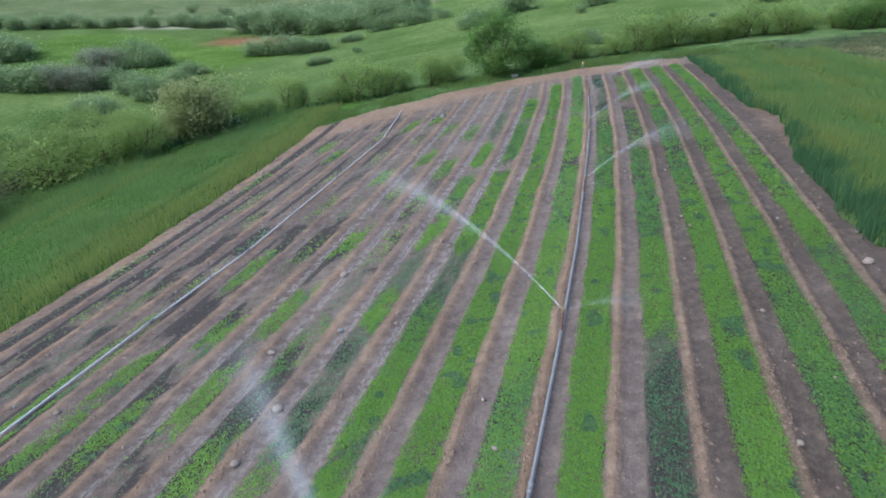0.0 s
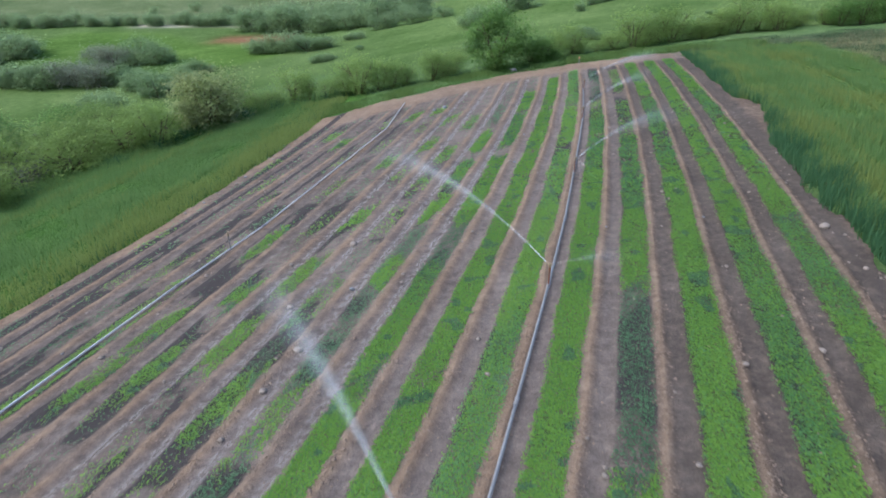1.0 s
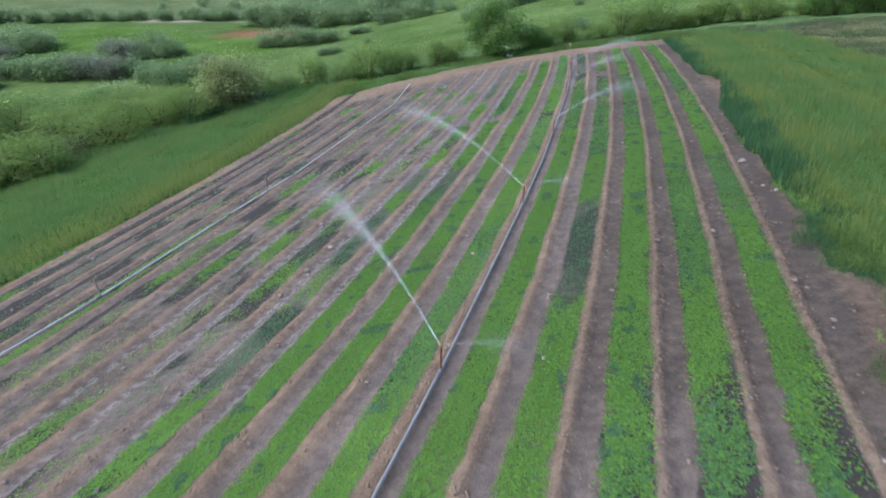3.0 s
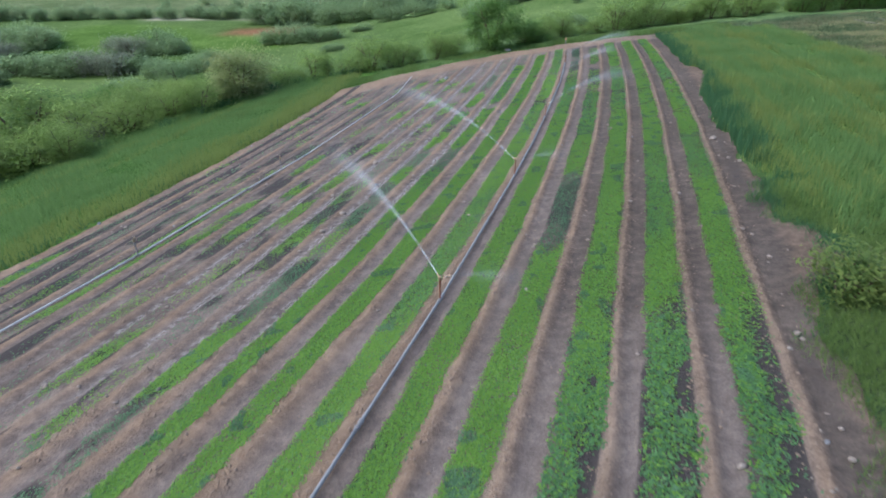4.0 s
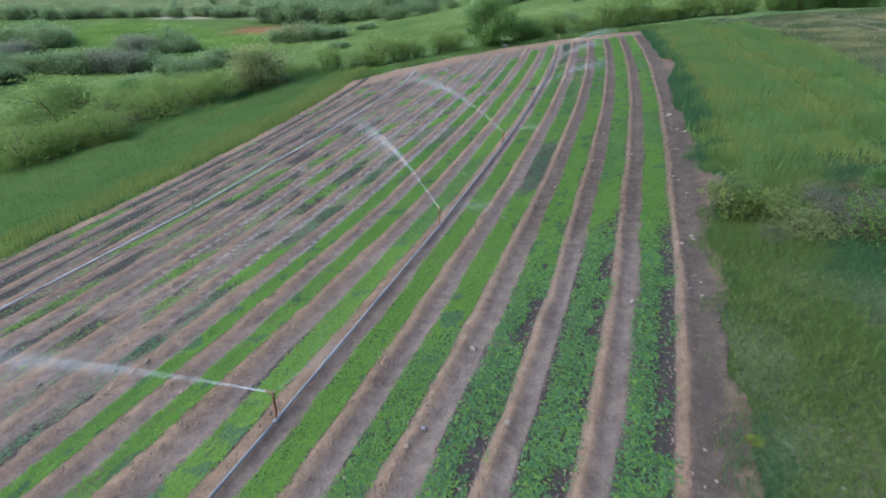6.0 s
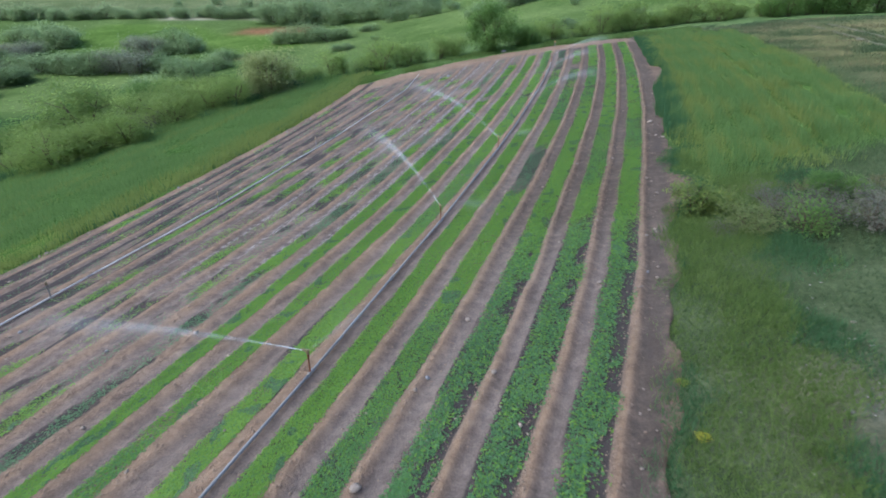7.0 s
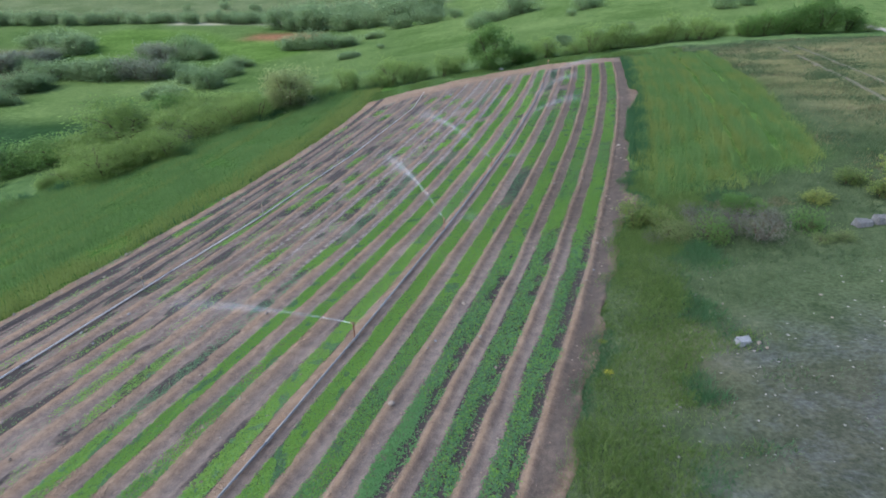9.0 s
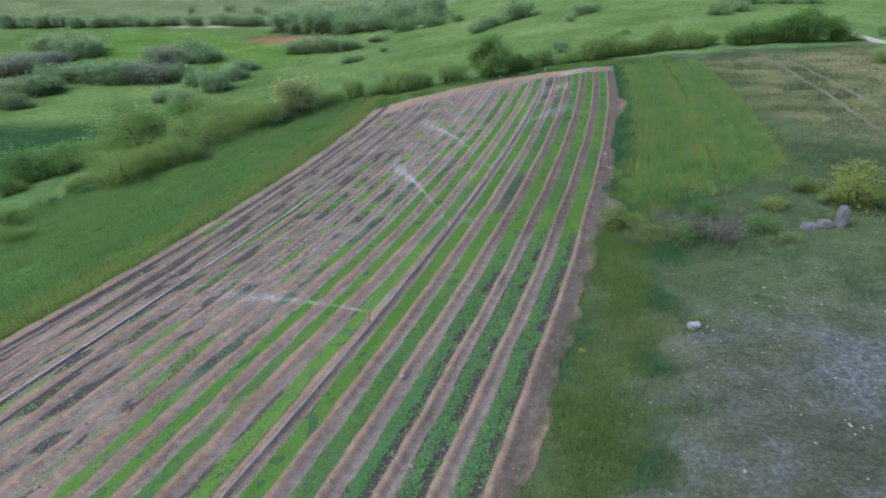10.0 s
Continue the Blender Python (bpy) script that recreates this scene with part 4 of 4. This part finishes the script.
for x, y, s, tall in ((34.5, 53.6, 0.75, 1.05), (36.5, 53.9, 0.85, 1.1), (38.6, 54.2, 0.8, 1.15), (40.6, 54.4, 0.95, 1.15)):
    plant("dark_shrub", x, y, s, tall, rr.uniform(0, 360), "hedgerow")
plant("dark", 43.2, 54.4, 0.85, 0.9, 70)
plant("dark", 46.2, 54.4, 0.7, 0.8, 160)
plant("hedge_b", 39.2, 33.5, 0.7, 0.8, 0)
plant("hedge_a", 41, 34.2, 0.8, 0.7, 90)
plant("hedge_b", 49.5, 56, 0.8, 0.6, 40)
# shrubs on the stony corner by the plot
corner = [("yellow", 7.5, 0.5, 0.75, 1.0), ("yellow", 8.2, 0.1, 0.55, 0.9), ("yellow", 14.3, 0.7, 0.55, 0.6), ("yellow", 17.2, 0.0, 0.9, 1.1), ("yellow", 16.4, 2.4, 0.6, 0.8), ("yellow", 18.4, 2.2, 0.9, 1.0), ("yellow", 18.2, -0.6, 0.8, 0.9), ("yellow", 17.8, 1.4, 0.65, 0.9), ("yellow", 16.6, 0.6, 0.55, 0.8)]
for i in range(26):
    f = (i + rr.random()) / 26
    corner.append((rr.choice(["bramble", "bramble", "twiggy", "twiggy", "dark_bramble"]), 7.8 + 5.4 * f + rr.uniform(-0.4, 0.4), -0.2 - 1.7 * f + rr.uniform(-1.1, 1.2), rr.choice((0.2, 0.28, 0.36, 0.45, 0.6)), rr.uniform(0.8, 1.5)))
corner += [("dark_shrub", x, y, s, 0.9) for x, y, s in ((7.9, 0.7, 0.22), (11.2, 0.5, 0.3), (11.9, 0.3, 0.22))]
for kind, x, y, s, tall in corner:
    plant(kind, x, y, s, tall, rr.uniform(0, 360), "shrubs on the stony corner")
for x, y in ((4.55, -7.4), (4.4, -8.8)):
    plant("weed", x, y, 0.3, 0.5, rr.uniform(0, 360), "yellow weeds in the grass")
# scrub along the stream and field corners of the valley
FARS = ["far_a", "far_b"]
thicket([('a', -129.1, 172.5, 10.9, 4.2), ('a', -120.3, 166.8, 12.3, 5.7), ('b', -112.4, 161.3, 10.3, 6.0), ('g', -119.7, 136.7, 10.6, 4.4), ('a', -101.4, 114.7, 10.6, 3.9), ('b', -96.8, 115.5, 8.0, 3.4), ('g', -119.5, 146.8, 9.6, 2.6), ('a', -96.7, 102.7, 7.3, 3.2), ('a', -103.1, 128.5, 7.2, 4.0), ('a', -98.3, 128.3, 8.6, 4.2), ('b', -91.8, 127.9, 9.2, 3.9), ('b', -84.7, 126.0, 10.2, 4.2), ('g', -77.3, 125.1, 8.4, 5.2), ('g', -71.9, 124.1, 8.4, 4.6), ('a', -68.7, 126.0, 7.0, 3.9), ('g', -115.4, 151.4, 8.2, 2.4)], 2, "valley scrub")
thicket([('g', -86.0, 151.5, 8.1, 4.2), ('g', -80.2, 147.6, 8.7, 4.7), ('b', -77.4, 155.4, 9.6, 6.1), ('a', -70.3, 149.1, 8.0, 4.4), ('a', -60.6, 117.8, 5.9, 3.9), ('b', -53.1, 109.6, 7.1, 4.9), ('a', -53.7, 121.4, 6.0, 3.5), ('a', -54.5, 132.4, 6.4, 2.7), ('a', -54.7, 96.3, 5.8, 3.8), ('a', -61.3, 103.1, 4.9, 2.8), ('a', -45.1, 153.8, 7.2, 3.9), ('b', -39.9, 152.3, 9.7, 4.1), ('a', -32.8, 146.8, 8.7, 2.0), ('a', -21.9, 154.5, 4.8, 1.5), ('a', -15.8, 180.4, 10.2, 3.4), ('b', -7.3, 177.5, 7.9, 4.3), ('a', -24.6, 123.6, 4.1, 1.0)], 2, "valley scrub")
hedge([(-180, 214), (-140, 217), (-108, 222), (-70, 217)], 3.2, 0.6, 1.1, FARS, 7, "valley scrub")
hedge([(-66, 202), (-52, 196), (-40, 187), (-28, 184), (-18, 177)], 3.6, 1.1, 1.6, FARS, 10, "valley wood")
hedge([(-62, 220), (-40, 210), (-20, 198), (-6, 184)], 4.6, 1.1, 1.6, FARS, 12, "valley wood")
hedge([(-20, 168), (-8, 163), (0, 160)], 5.0, 0.6, 0.9, FARS, 3, "valley scrub")
for x, y, kind, s in ((4.6, 127, "far_a", 0.7), (6.6, 131, "far_b", 0.7), (10, 132, "far_a", 0.6), (14, 136, "far_b", 1.0), (17, 137, "far_a", 0.9), (28, 121, "far_a", 0.6), (31, 122, "far_a", 0.5), (49, 98, "far_a", 0.6), (54, 100, "far_b", 0.5), (60, 110, "far_a", 0.7), (66, 108, "far_a", 0.6), (70, 105, "far_a", 0.6), (24.6, 114, "far_a", 0.3), (-18, 130, "far_a", 0.3), (-88, 258, "far_a", 0.8), (-104, 266, "far_a", 0.8), (-120, 262, "far_b", 0.6), (-66, 250, "far_a", 0.8), (58, 62, "far_a", 0.35)):
    plant(kind, x, y, s * rr.uniform(0.9, 1.1), rr.uniform(0.7, 0.95), rr.uniform(0, 360), "valley scrub")
for i in range(16):
    plant("tussock", rr.uniform(2, 40), rr.uniform(56, 84), rr.uniform(0.5, 1.1), rr.uniform(0.5, 0.8), rr.uniform(0, 360), "low shrubs in the meadow")


# ---- tracks ----
def ribbon(name, points, width, material, label, category, lift=0.03):
    """A beaten strip draped on the land, with ragged edges."""
    pts = [Vector((x, y, 0)) for x, y in points]
    rows = []
    for p, q in zip(pts, pts[1:]):
        n = max(2, int((q - p).length / 0.8))
        rows += [(p.lerp(q, i / n), (q - p).normalized()) for i in range(n)]
    v = []
    for i, (p, d) in enumerate(rows):
        side = Vector((-d.y, d.x, 0))
        for j in range(5):
            w = width * ((j / 4 - 0.5) + (0.12 * noise.noise(p * 0.7 + Vector((j, 0, 0))) if j in (0, 4) else 0))
            s = p + side * w
            v.append((s.x, s.y, float(land(s.x, s.y)) + (lift if 0 < j < 4 else -0.04) + 0.02 * noise.noise(s * 2.0)))
    me = mesh_arrays(name, v, grid_faces(5, len(rows)), [material], True)
    tagged(new(name, me), label, category, kind="structure")


ribbon("dirt_track", [(32.4, 42), (30.9, 34.3), (28.1, 22.4), (24.8, 10.5), (22.6, 3.5)], 0.42, M_RUT, "pale dry wheel rut through rough grass", "track", 0.05)
ribbon("dirt_track", [(34.0, 42), (32.4, 34), (29.7, 22), (26.5, 10.2), (24.3, 3.2)], 0.4, M_RUT, "pale dry wheel rut through rough grass", "track", 0.05)
ribbon("road", [(57.5, 73), (56.5, 69), (51.5, 54), (47.5, 40), (44, 20)], 2.0, M_DIRT, "pale gravel farm road beyond the hedgerow", "road", 0.1)


# ---- irrigation lines ----
def lathe(profile, sides=10):
    bm = bmesh.new()
    rings = [[bm.verts.new((r * math.cos(a), r * math.sin(a), z)) for a in (2 * math.pi * j / sides for j in range(sides))] for r, z in profile]
    for a, b in zip(rings, rings[1:]):
        for j in range(sides):
            bm.faces.new((a[j], a[(j + 1) % sides], b[(j + 1) % sides], b[j]))
    bm.faces.new(list(reversed(rings[0])))
    bm.faces.new(rings[-1])
    return bm


def pipe_section(p, q, radius, material, parent, label, sag=0.0):
    bm = bmesh.new()
    pts = [p.lerp(q, i / 6) - Vector((0, 0, sag * math.sin(math.pi * i / 6))) for i in range(7)]
    limb_tube(bm, pts, [radius] * 7, 10)
    part("pipe_section", bm, material, parent, label)


def coupling(at, along, radius, parent):
    bm = lathe([(radius * 1.15, -0.11), (radius * 1.5, -0.1), (radius * 1.5, -0.04), (radius * 1.25, -0.03), (radius * 1.25, 0.03), (radius * 1.5, 0.04), (radius * 1.5, 0.1), (radius * 1.15, 0.11)], 12)
    bm.transform(Matrix.Translation(at) @ along.to_track_quat("Z", "Y").to_matrix().to_4x4())
    part("coupling", bm, M_STEEL, parent, "dark steel pipe coupling")


def pipeline(points, radius, material, label):
    top = thing("irrigation_pipe", Matrix.Identity(4), label, "pipe")
    pts = [Vector((x, y, float(soil_height(np.array(x), np.array(y))) + radius + 0.05)) for x, y in points]
    for i, (p, q) in enumerate(zip(pts, pts[1:])):
        pipe_section(p, q, radius, material, top, "")
        if i:
            coupling(p, (q - pts[i - 1]).normalized(), radius, top)
    return top


def sprinkler(x, y, height, turn, material=M_RUST, label="rusty riser pipe with a brass impact sprinkler head"):
    z = float(soil_height(np.array(x), np.array(y))) + 0.08
    top = thing("sprinkler", pose(x, y, z, 0, 0, turn), label, "sprinkler", "sprinklers on the irrigation line")
    part("riser", lathe([(0.024, -0.05), (0.024, 0.03), (0.019, 0.05), (0.019, height - 0.1), (0.024, height - 0.09), (0.024, height - 0.04)]), material, top)
    bm = lathe([(0.02, height - 0.05), (0.035, height - 0.03), (0.035, height + 0.02), (0.022, height + 0.04), (0.018, height + 0.07)])
    head = part("sprinkler_head", bm, M_BRASS, top, "dull brass sprinkler head")
    bm = bmesh.new()
    limb_tube(bm, [Vector((0, 0, height)), Vector((0.06, 0, height + 0.03)), Vector((0.13, 0, height + 0.075))], [0.016, 0.014, 0.009], 8)
    part("nozzle", bm, M_BRASS, head)
    bm = bmesh.new()
    limb_tube(bm, [Vector((-0.07, 0.01, height + 0.06)), Vector((0.05, 0.012, height + 0.085)), Vector((0.12, 0.0, height + 0.1))], [0.011, 0.008, 0.007], 6)
    part("impact_arm", bm, M_BRASS, head)
    return z + height


MAIN_U = -0.55
main_ys = [-18.3, -14.3, -10.2, -6.0, -1.9, 2.0, 6.1, 10.25, 14.4, 18.55, 22.7, 26.9, 31.0, 34.5]
pipeline([(MAIN_U + 0.04 * wobble(np.array(y), 3.0, 3.0).item() + rowline(y).item(), y) for y in main_ys], 0.03, M_ALU, "long jointed aluminium irrigation pipe between crop rows")
pipeline(SECOND, 0.027, M_PVC, "long grey irrigation pipe lying across the rows")
TOPS = []
for y, turn in ((-6.0, 178), (2.0, 122), (10.25, 134), (18.55, 40), (26.9, 40), (34.4, 35)):
    x = MAIN_U + rowline(y).item()
    TOPS.append((x, y, sprinkler(x, y, 0.52, turn), turn))
for x, y in ((-7.0, 15.5), (-9.45, 7.4), (-12.2, 0.0)):
    sprinkler(x, y, 0.52, 100, M_STEEL, "dull grey steel riser with an idle sprinkler head")


# ---- water jets ----
def water_material():
    """Fine spray: mostly see-through, thinning out along the jet (mesh attribute 'mist')."""
    m, nt, p = mat_new("fine_water_spray")
    nt.nodes.remove(p)
    d = nt.nodes.new("ShaderNodeBsdfTranslucent")
    t = nt.nodes.new("ShaderNodeBsdfDiffuse")
    for n in (d, t):
        n.inputs["Color"].default_value = (0.8, 0.84, 0.86, 1)
    clear = nt.nodes.new("ShaderNodeBsdfTransparent")
    a = node(nt, "ShaderNodeMixShader", Fac=0.5)
    nt.links.new(d.outputs[0], a.inputs[1])
    nt.links.new(t.outputs[0], a.inputs[2])
    o = nt.nodes.new("ShaderNodeMixShader")
    wisps = ramp(nt, noise_tex(nt, 7.0, 3.0), [(0.35, (0.5, 0.5, 0.5)), (0.65, (1, 1, 1))])
    nt.links.new(arith(nt, "MULTIPLY", attribute(nt, "mist").outputs["Fac"], wisps, True), o.inputs[0])
    nt.links.new(clear.outputs[0], o.inputs[1])
    nt.links.new(a.outputs[0], o.inputs[2])
    nt.links.new(o.outputs[0], nt.nodes["Material Output"].inputs["Surface"])
    return m


M_SPRAY = water_material()


def jet(x, y, z, turn, reach, rise, seed, strands=4, strength=0.26):
    """A jet: a straight white thread at the nozzle that breaks up into fine strands and drifts off as a soft cloud."""
    rng = np.random.default_rng(seed)
    n, s = 30, np.linspace(0, 1, 30)
    vs, fs, mist, count = [], [], [], 0
    for i in range(strands + 2):
        cloud = i >= strands
        a = radians(turn + rng.normal(0, 4.0 if cloud else 0.9))
        r = reach * (1.0 if i == 0 else rng.uniform(0.75, 1.05))
        lift, drift = rise * rng.uniform(0.88, 1.06), rng.normal(0, 0.12)
        d, side = np.array([math.cos(a), math.sin(a), 0]), np.array([-math.sin(a), math.cos(a), 0])
        c = np.array([x, y, z]) + d * (0.1 + s * r)[:, None] + side * (drift * s ** 2)[:, None]
        c[:, 2] += lift * 2.0 * s * (1 - 0.62 * s) - rng.uniform(0, 0.25) * s ** 2
        w = 0.018 + rng.uniform(0.15, 0.42) * np.clip(s - 0.12, 0, 1) ** 1.25
        tilt = (0.4 + i) * math.pi / (2 if cloud else strands)
        if cloud:
            w = 0.1 + 0.8 * np.clip(s - 0.25, 0, 1)
        across = side * math.cos(tilt) + np.array([0, 0, math.sin(tilt)])
        vs.append(np.stack([c - across * w[:, None], c, c + across * w[:, None]], 1).reshape(-1, 3))
        k = 3 * np.arange(n - 1)[:, None] + count
        fs += [k + [0, 1, 4, 3], k + [1, 2, 5, 4]]
        body = strength * np.clip(1 - s * 1.02, 0, 1) ** 1.2 * (1 + 1.2 * np.clip(1 - s * 5, 0, 1))
        if cloud:
            body = 0.3 * strength * np.clip(s - 0.3, 0, 1) * np.clip(1 - s, 0, 1) / 0.12
        mist.append(np.stack([0 * s, body, 0 * s], -1).ravel())
        count += 3 * n
    me = mesh_arrays("water_jet", np.concatenate(vs), np.concatenate(fs), [M_SPRAY], False, {"mist": np.concatenate(mist)})
    ob = tagged(new("water_jet", me), "white water jet thinning into mist from a sprinkler", "water", "sprinkler water jets", "stuff")
    ob.visible_shadow = False


for i, (x, y, z, turn) in enumerate(TOPS):
    jet(x, y, z + 0.05, turn, 6.6, (0.65, 1.5, 1.6, 1.1, 1.2, 1.2)[i], 40 + i)
    jet(x, y, z + 0.05, turn - 130, 1.8, 0.25, 60 + i, 2, 0.14)


# ---- stones ----
def rock(size, seed, boxy=False):
    bm = bmesh.new()
    if boxy:
        bmesh.ops.create_cube(bm, size=0.85)
        bmesh.ops.bevel(bm, geom=list(bm.edges), offset=0.13, segments=2, profile=0.6, affect="EDGES")
        bmesh.ops.subdivide_edges(bm, edges=list(bm.edges), cuts=2, use_grid_fill=True)
    else:
        bmesh.ops.create_icosphere(bm, subdivisions=2, radius=0.5)
    for v in bm.verts:
        n = noise.noise(v.co * 2.1 + Vector((seed * 3.7, 0, 0))) * 0.28 + noise.noise(v.co * 5.0 + Vector((0, seed, 0))) * 0.1
        v.co *= 1 + n
        v.co = Vector((v.co.x * size[0], v.co.y * size[1], v.co.z * size[2]))
    return bm


def stone(name, x, y, size, seed, label, material=None, turn=0.0, group="", onsoil=False):
    bm = rock(size, seed, name == "boulder")
    me = bpy.data.meshes.new(name)
    for f in bm.faces:
        f.smooth = True
    bm.to_mesh(me)
    bm.free()
    me.materials.append(material or M_STONE)
    ob = new(name, me)
    z = float(soil_height(np.array(x), np.array(y))) if onsoil else float(land(x, y))
    ob.matrix_basis = pose(x, y, z + size[2] * 0.28, 0, 0, turn)
    return tagged(ob, label, "stone", group)


stone("boulder", 15.65, -1.75, (0.46, 0.4, 1.12), 1, "upright pale grey boulder in rough grass", M_BOULDER, turn=80)
stone("boulder", 15.08, -1.75, (0.48, 0.42, 0.42), 2, "low pale grey boulder beside an upright one", M_BOULDER)
stone("boulder", 14.45, -1.85, (0.6, 0.45, 0.36), 3, "broad low pale grey boulder", M_BOULDER)
stone("boulder", 7.9, -8.1, (0.42, 0.28, 0.24), 4, "pale bluish grey rock alone in the grass", M_ROCK, turn=12)
stone("rock", 9.6, 11.8, (0.28, 0.2, 0.15), 5, "pale brown stone at the plot's bare edge", M_FIELDSTONE, onsoil=True)


STONES = [bpy.data.meshes.new("stone") for _ in range(5)]
for i, me in enumerate(STONES):
    bm = rock((1, 0.8 + 0.1 * i, 0.62), 20 + i)
    for f in bm.faces:
        f.smooth = True
    bm.to_mesh(me)
    bm.free()
    me.materials.append(M_FIELDSTONE if i > 0 else M_ROCK)
rs = random.Random(11)


def field_stone(x, y, size, onsoil=True, label="rounded pale brown field stone on tilled soil", group="larger stones in the plot"):
    ob = new("stone", rs.choice(STONES))
    z = float(soil_height(np.array(x), np.array(y))) if onsoil else float(land(x, y))
    ob.matrix_basis = pose(x, y, z + 0.2 * size, rs.uniform(-15, 15), rs.uniform(-15, 15), rs.uniform(0, 360)) @ Matrix.Diagonal((size, size, size, 1))
    return tagged(ob, label, "stone", group)


for x, y, size in ((-2.8, 14.6, 0.22), (-3.2, 8.8, 0.2), (-3.9, 10.9, 0.17), (-3.6, 7.4, 0.16), (-2.4, 11.5, 0.15), (-1.0, -9.3, 0.16), (0.0, 34.4, 0.35), (-0.6, 34.1, 0.25)):
    field_stone(x, y, size)
for i in range(70):
    y = rs.uniform(-12, 30)
    k = rs.randint(-13, 4)
    field_stone(BED0 + PITCH * k + rs.choice((0.55, 0.62, 0.75, 0.9)) + float(rowline(y)), y, rs.uniform(0.07, 0.13))
for i in range(8):
    y = rs.uniform(-6, 14)
    field_stone(RIGHT_EDGE - rs.uniform(0.2, 0.7) + float(rowline(y)), y, rs.uniform(0.07, 0.14), True, "pale stone on the bare plot margin", "stones on the plot margin")
for i in range(34):
    y = rs.uniform(-8, 32)
    field_stone(float(left_edge(y)) + rs.uniform(-0.05, 0.4) + float(rowline(y)), y, rs.uniform(0.07, 0.17), True, "pale stone on the plot's sandy outer rim", "stones on the plot rim")
for i in range(24):
    field_stone(rs.uniform(6.5, 19), rs.uniform(-16, -5), rs.uniform(0.05, 0.11), False, "white stone lying in short grass", "stones in the rough grass")


# small markers at the head of the plot
def marker_post(x, y):
    top = thing("marker_post", pose(x, y, float(land(x, y))), "short pale post with an orange cap", "post")
    part("post", lathe([(0.035, -0.1), (0.035, 0.4), (0.03, 0.42)]), M_STONE, top)
    part("cap", lathe([(0.05, 0.42), (0.07, 0.43), (0.07, 0.53), (0.04, 0.56)]), M_ORANGE, top, "orange plastic cap")


marker_post(10.2, 45.0)
stone("white_stone", 5.3, 45.5, (0.55, 0.3, 0.3), 31, "whitish rough stone at the field head", M_STONE)


def loose_stones(name, count, material, label, size, place, seed):
    """Small stones scattered in one mesh."""
    rng = np.random.default_rng(seed)
    a = np.arange(5) * 2 * np.pi / 5
    base = np.concatenate([[[0, 0, 0.45]], np.stack([0.5 * np.cos(a), 0.5 * np.sin(a), 0 * a + 0.05], -1), [[0, 0, -0.4]]])
    tri = np.array([[0, 1 + i, 1 + (i + 1) % 5] for i in range(5)] + [[6, 1 + (i + 1) % 5, 1 + i] for i in range(5)])
    x, y, z = place(rng, count)
    n = len(x)
    s = size * rng.uniform(0.4, 1.0, n) ** 1.6
    v = base[None] * rng.uniform(0.7, 1.25, (n, len(base), 1)) * (s[:, None, None] * rng.uniform(0.6, 1.3, (n, 1, 3)) * np.array([1, 1, 0.7]))
    v = v + np.stack([x, y, z + s * 0.2], -1)[:, None]
    f = tri[None] + (len(base) * np.arange(n))[:, None, None]
    tagged(new(name, mesh_arrays(name, v.reshape(-1, 3), f.reshape(-1, 3), [material], True)), label, "stones", kind="stuff")


def on_soil(rng, n):
    y = rng.uniform(-20, 44, n)
    u = rng.uniform(-17, RIGHT_EDGE - 0.1, n)
    x = u + rowline(y)
    ok = in_field(x, y, -0.3)
    return x[ok], y[ok], soil_height(x[ok], y[ok])


def on_crest(rng, n):
    y = rng.uniform(-18, 42, n)
    k = rng.integers(-13, 5, n)
    u = BED0 + PITCH * k + 0.5 + rng.normal(0, 0.09, n)
    x = u - row_drift(u, y) + rowline(y) - 0.03 * wobble(y, 1.0, 2.0)
    ok = in_field(x, y, -0.6)
    return x[ok], y[ok], soil_height(x[ok], y[ok])


def near_crest(rng, n):
    y = rng.uniform(-14, 9, n)
    u = BED0 + PITCH * rng.integers(-5, 5, n) + 0.47 + rng.normal(0, 0.1, n)
    x = u - row_drift(u, y) + rowline(y) - 0.03 * wobble(y, 1.0, 2.0)
    return x, y, soil_height(x, y)


def on_waste(rng, n):
    x, y = rng.uniform(5, 26, n), rng.uniform(-22, 4, n)
    ok = (x - rowline(y) > RIGHT_EDGE + 0.2) & (rng.uniform(0, 1, n) < smooth(-2, -9, y) + 0.08)
    return x[ok], y[ok], land(x[ok], y[ok])


def on_margin(rng, n):
    y = rng.uniform(-18, 30, n)
    x = RIGHT_EDGE - 0.55 + rng.normal(0, 0.3, n) + rowline(y)
    return x, y, soil_height(x, y)


loose_stones("soil_clods", 6500, M_CLOD, "small stones and clods strewn over tilled soil", 0.068, on_soil, 1)
loose_stones("crest_crumbs", 5500, M_CLOD, "crumbly dry clods along the sandy soil crests", 0.065, on_crest, 6)
loose_stones("crest_crumbs", 9000, M_CLOD, "fine dry crumbs on the nearest soil crests", 0.06, near_crest, 7)
loose_stones("field_stones", 420, M_FIELDSTONE, "pale stones lying on the tilled rows", 0.15, on_soil, 2)
loose_stones("field_stones", 70, M_FIELDSTONE, "pale stones along the bare plot margin", 0.1, on_margin, 3)
loose_stones("stony_scatter", 2200, M_STONE, "white stones strewn over bare grey ground", 0.085, on_waste, 4)
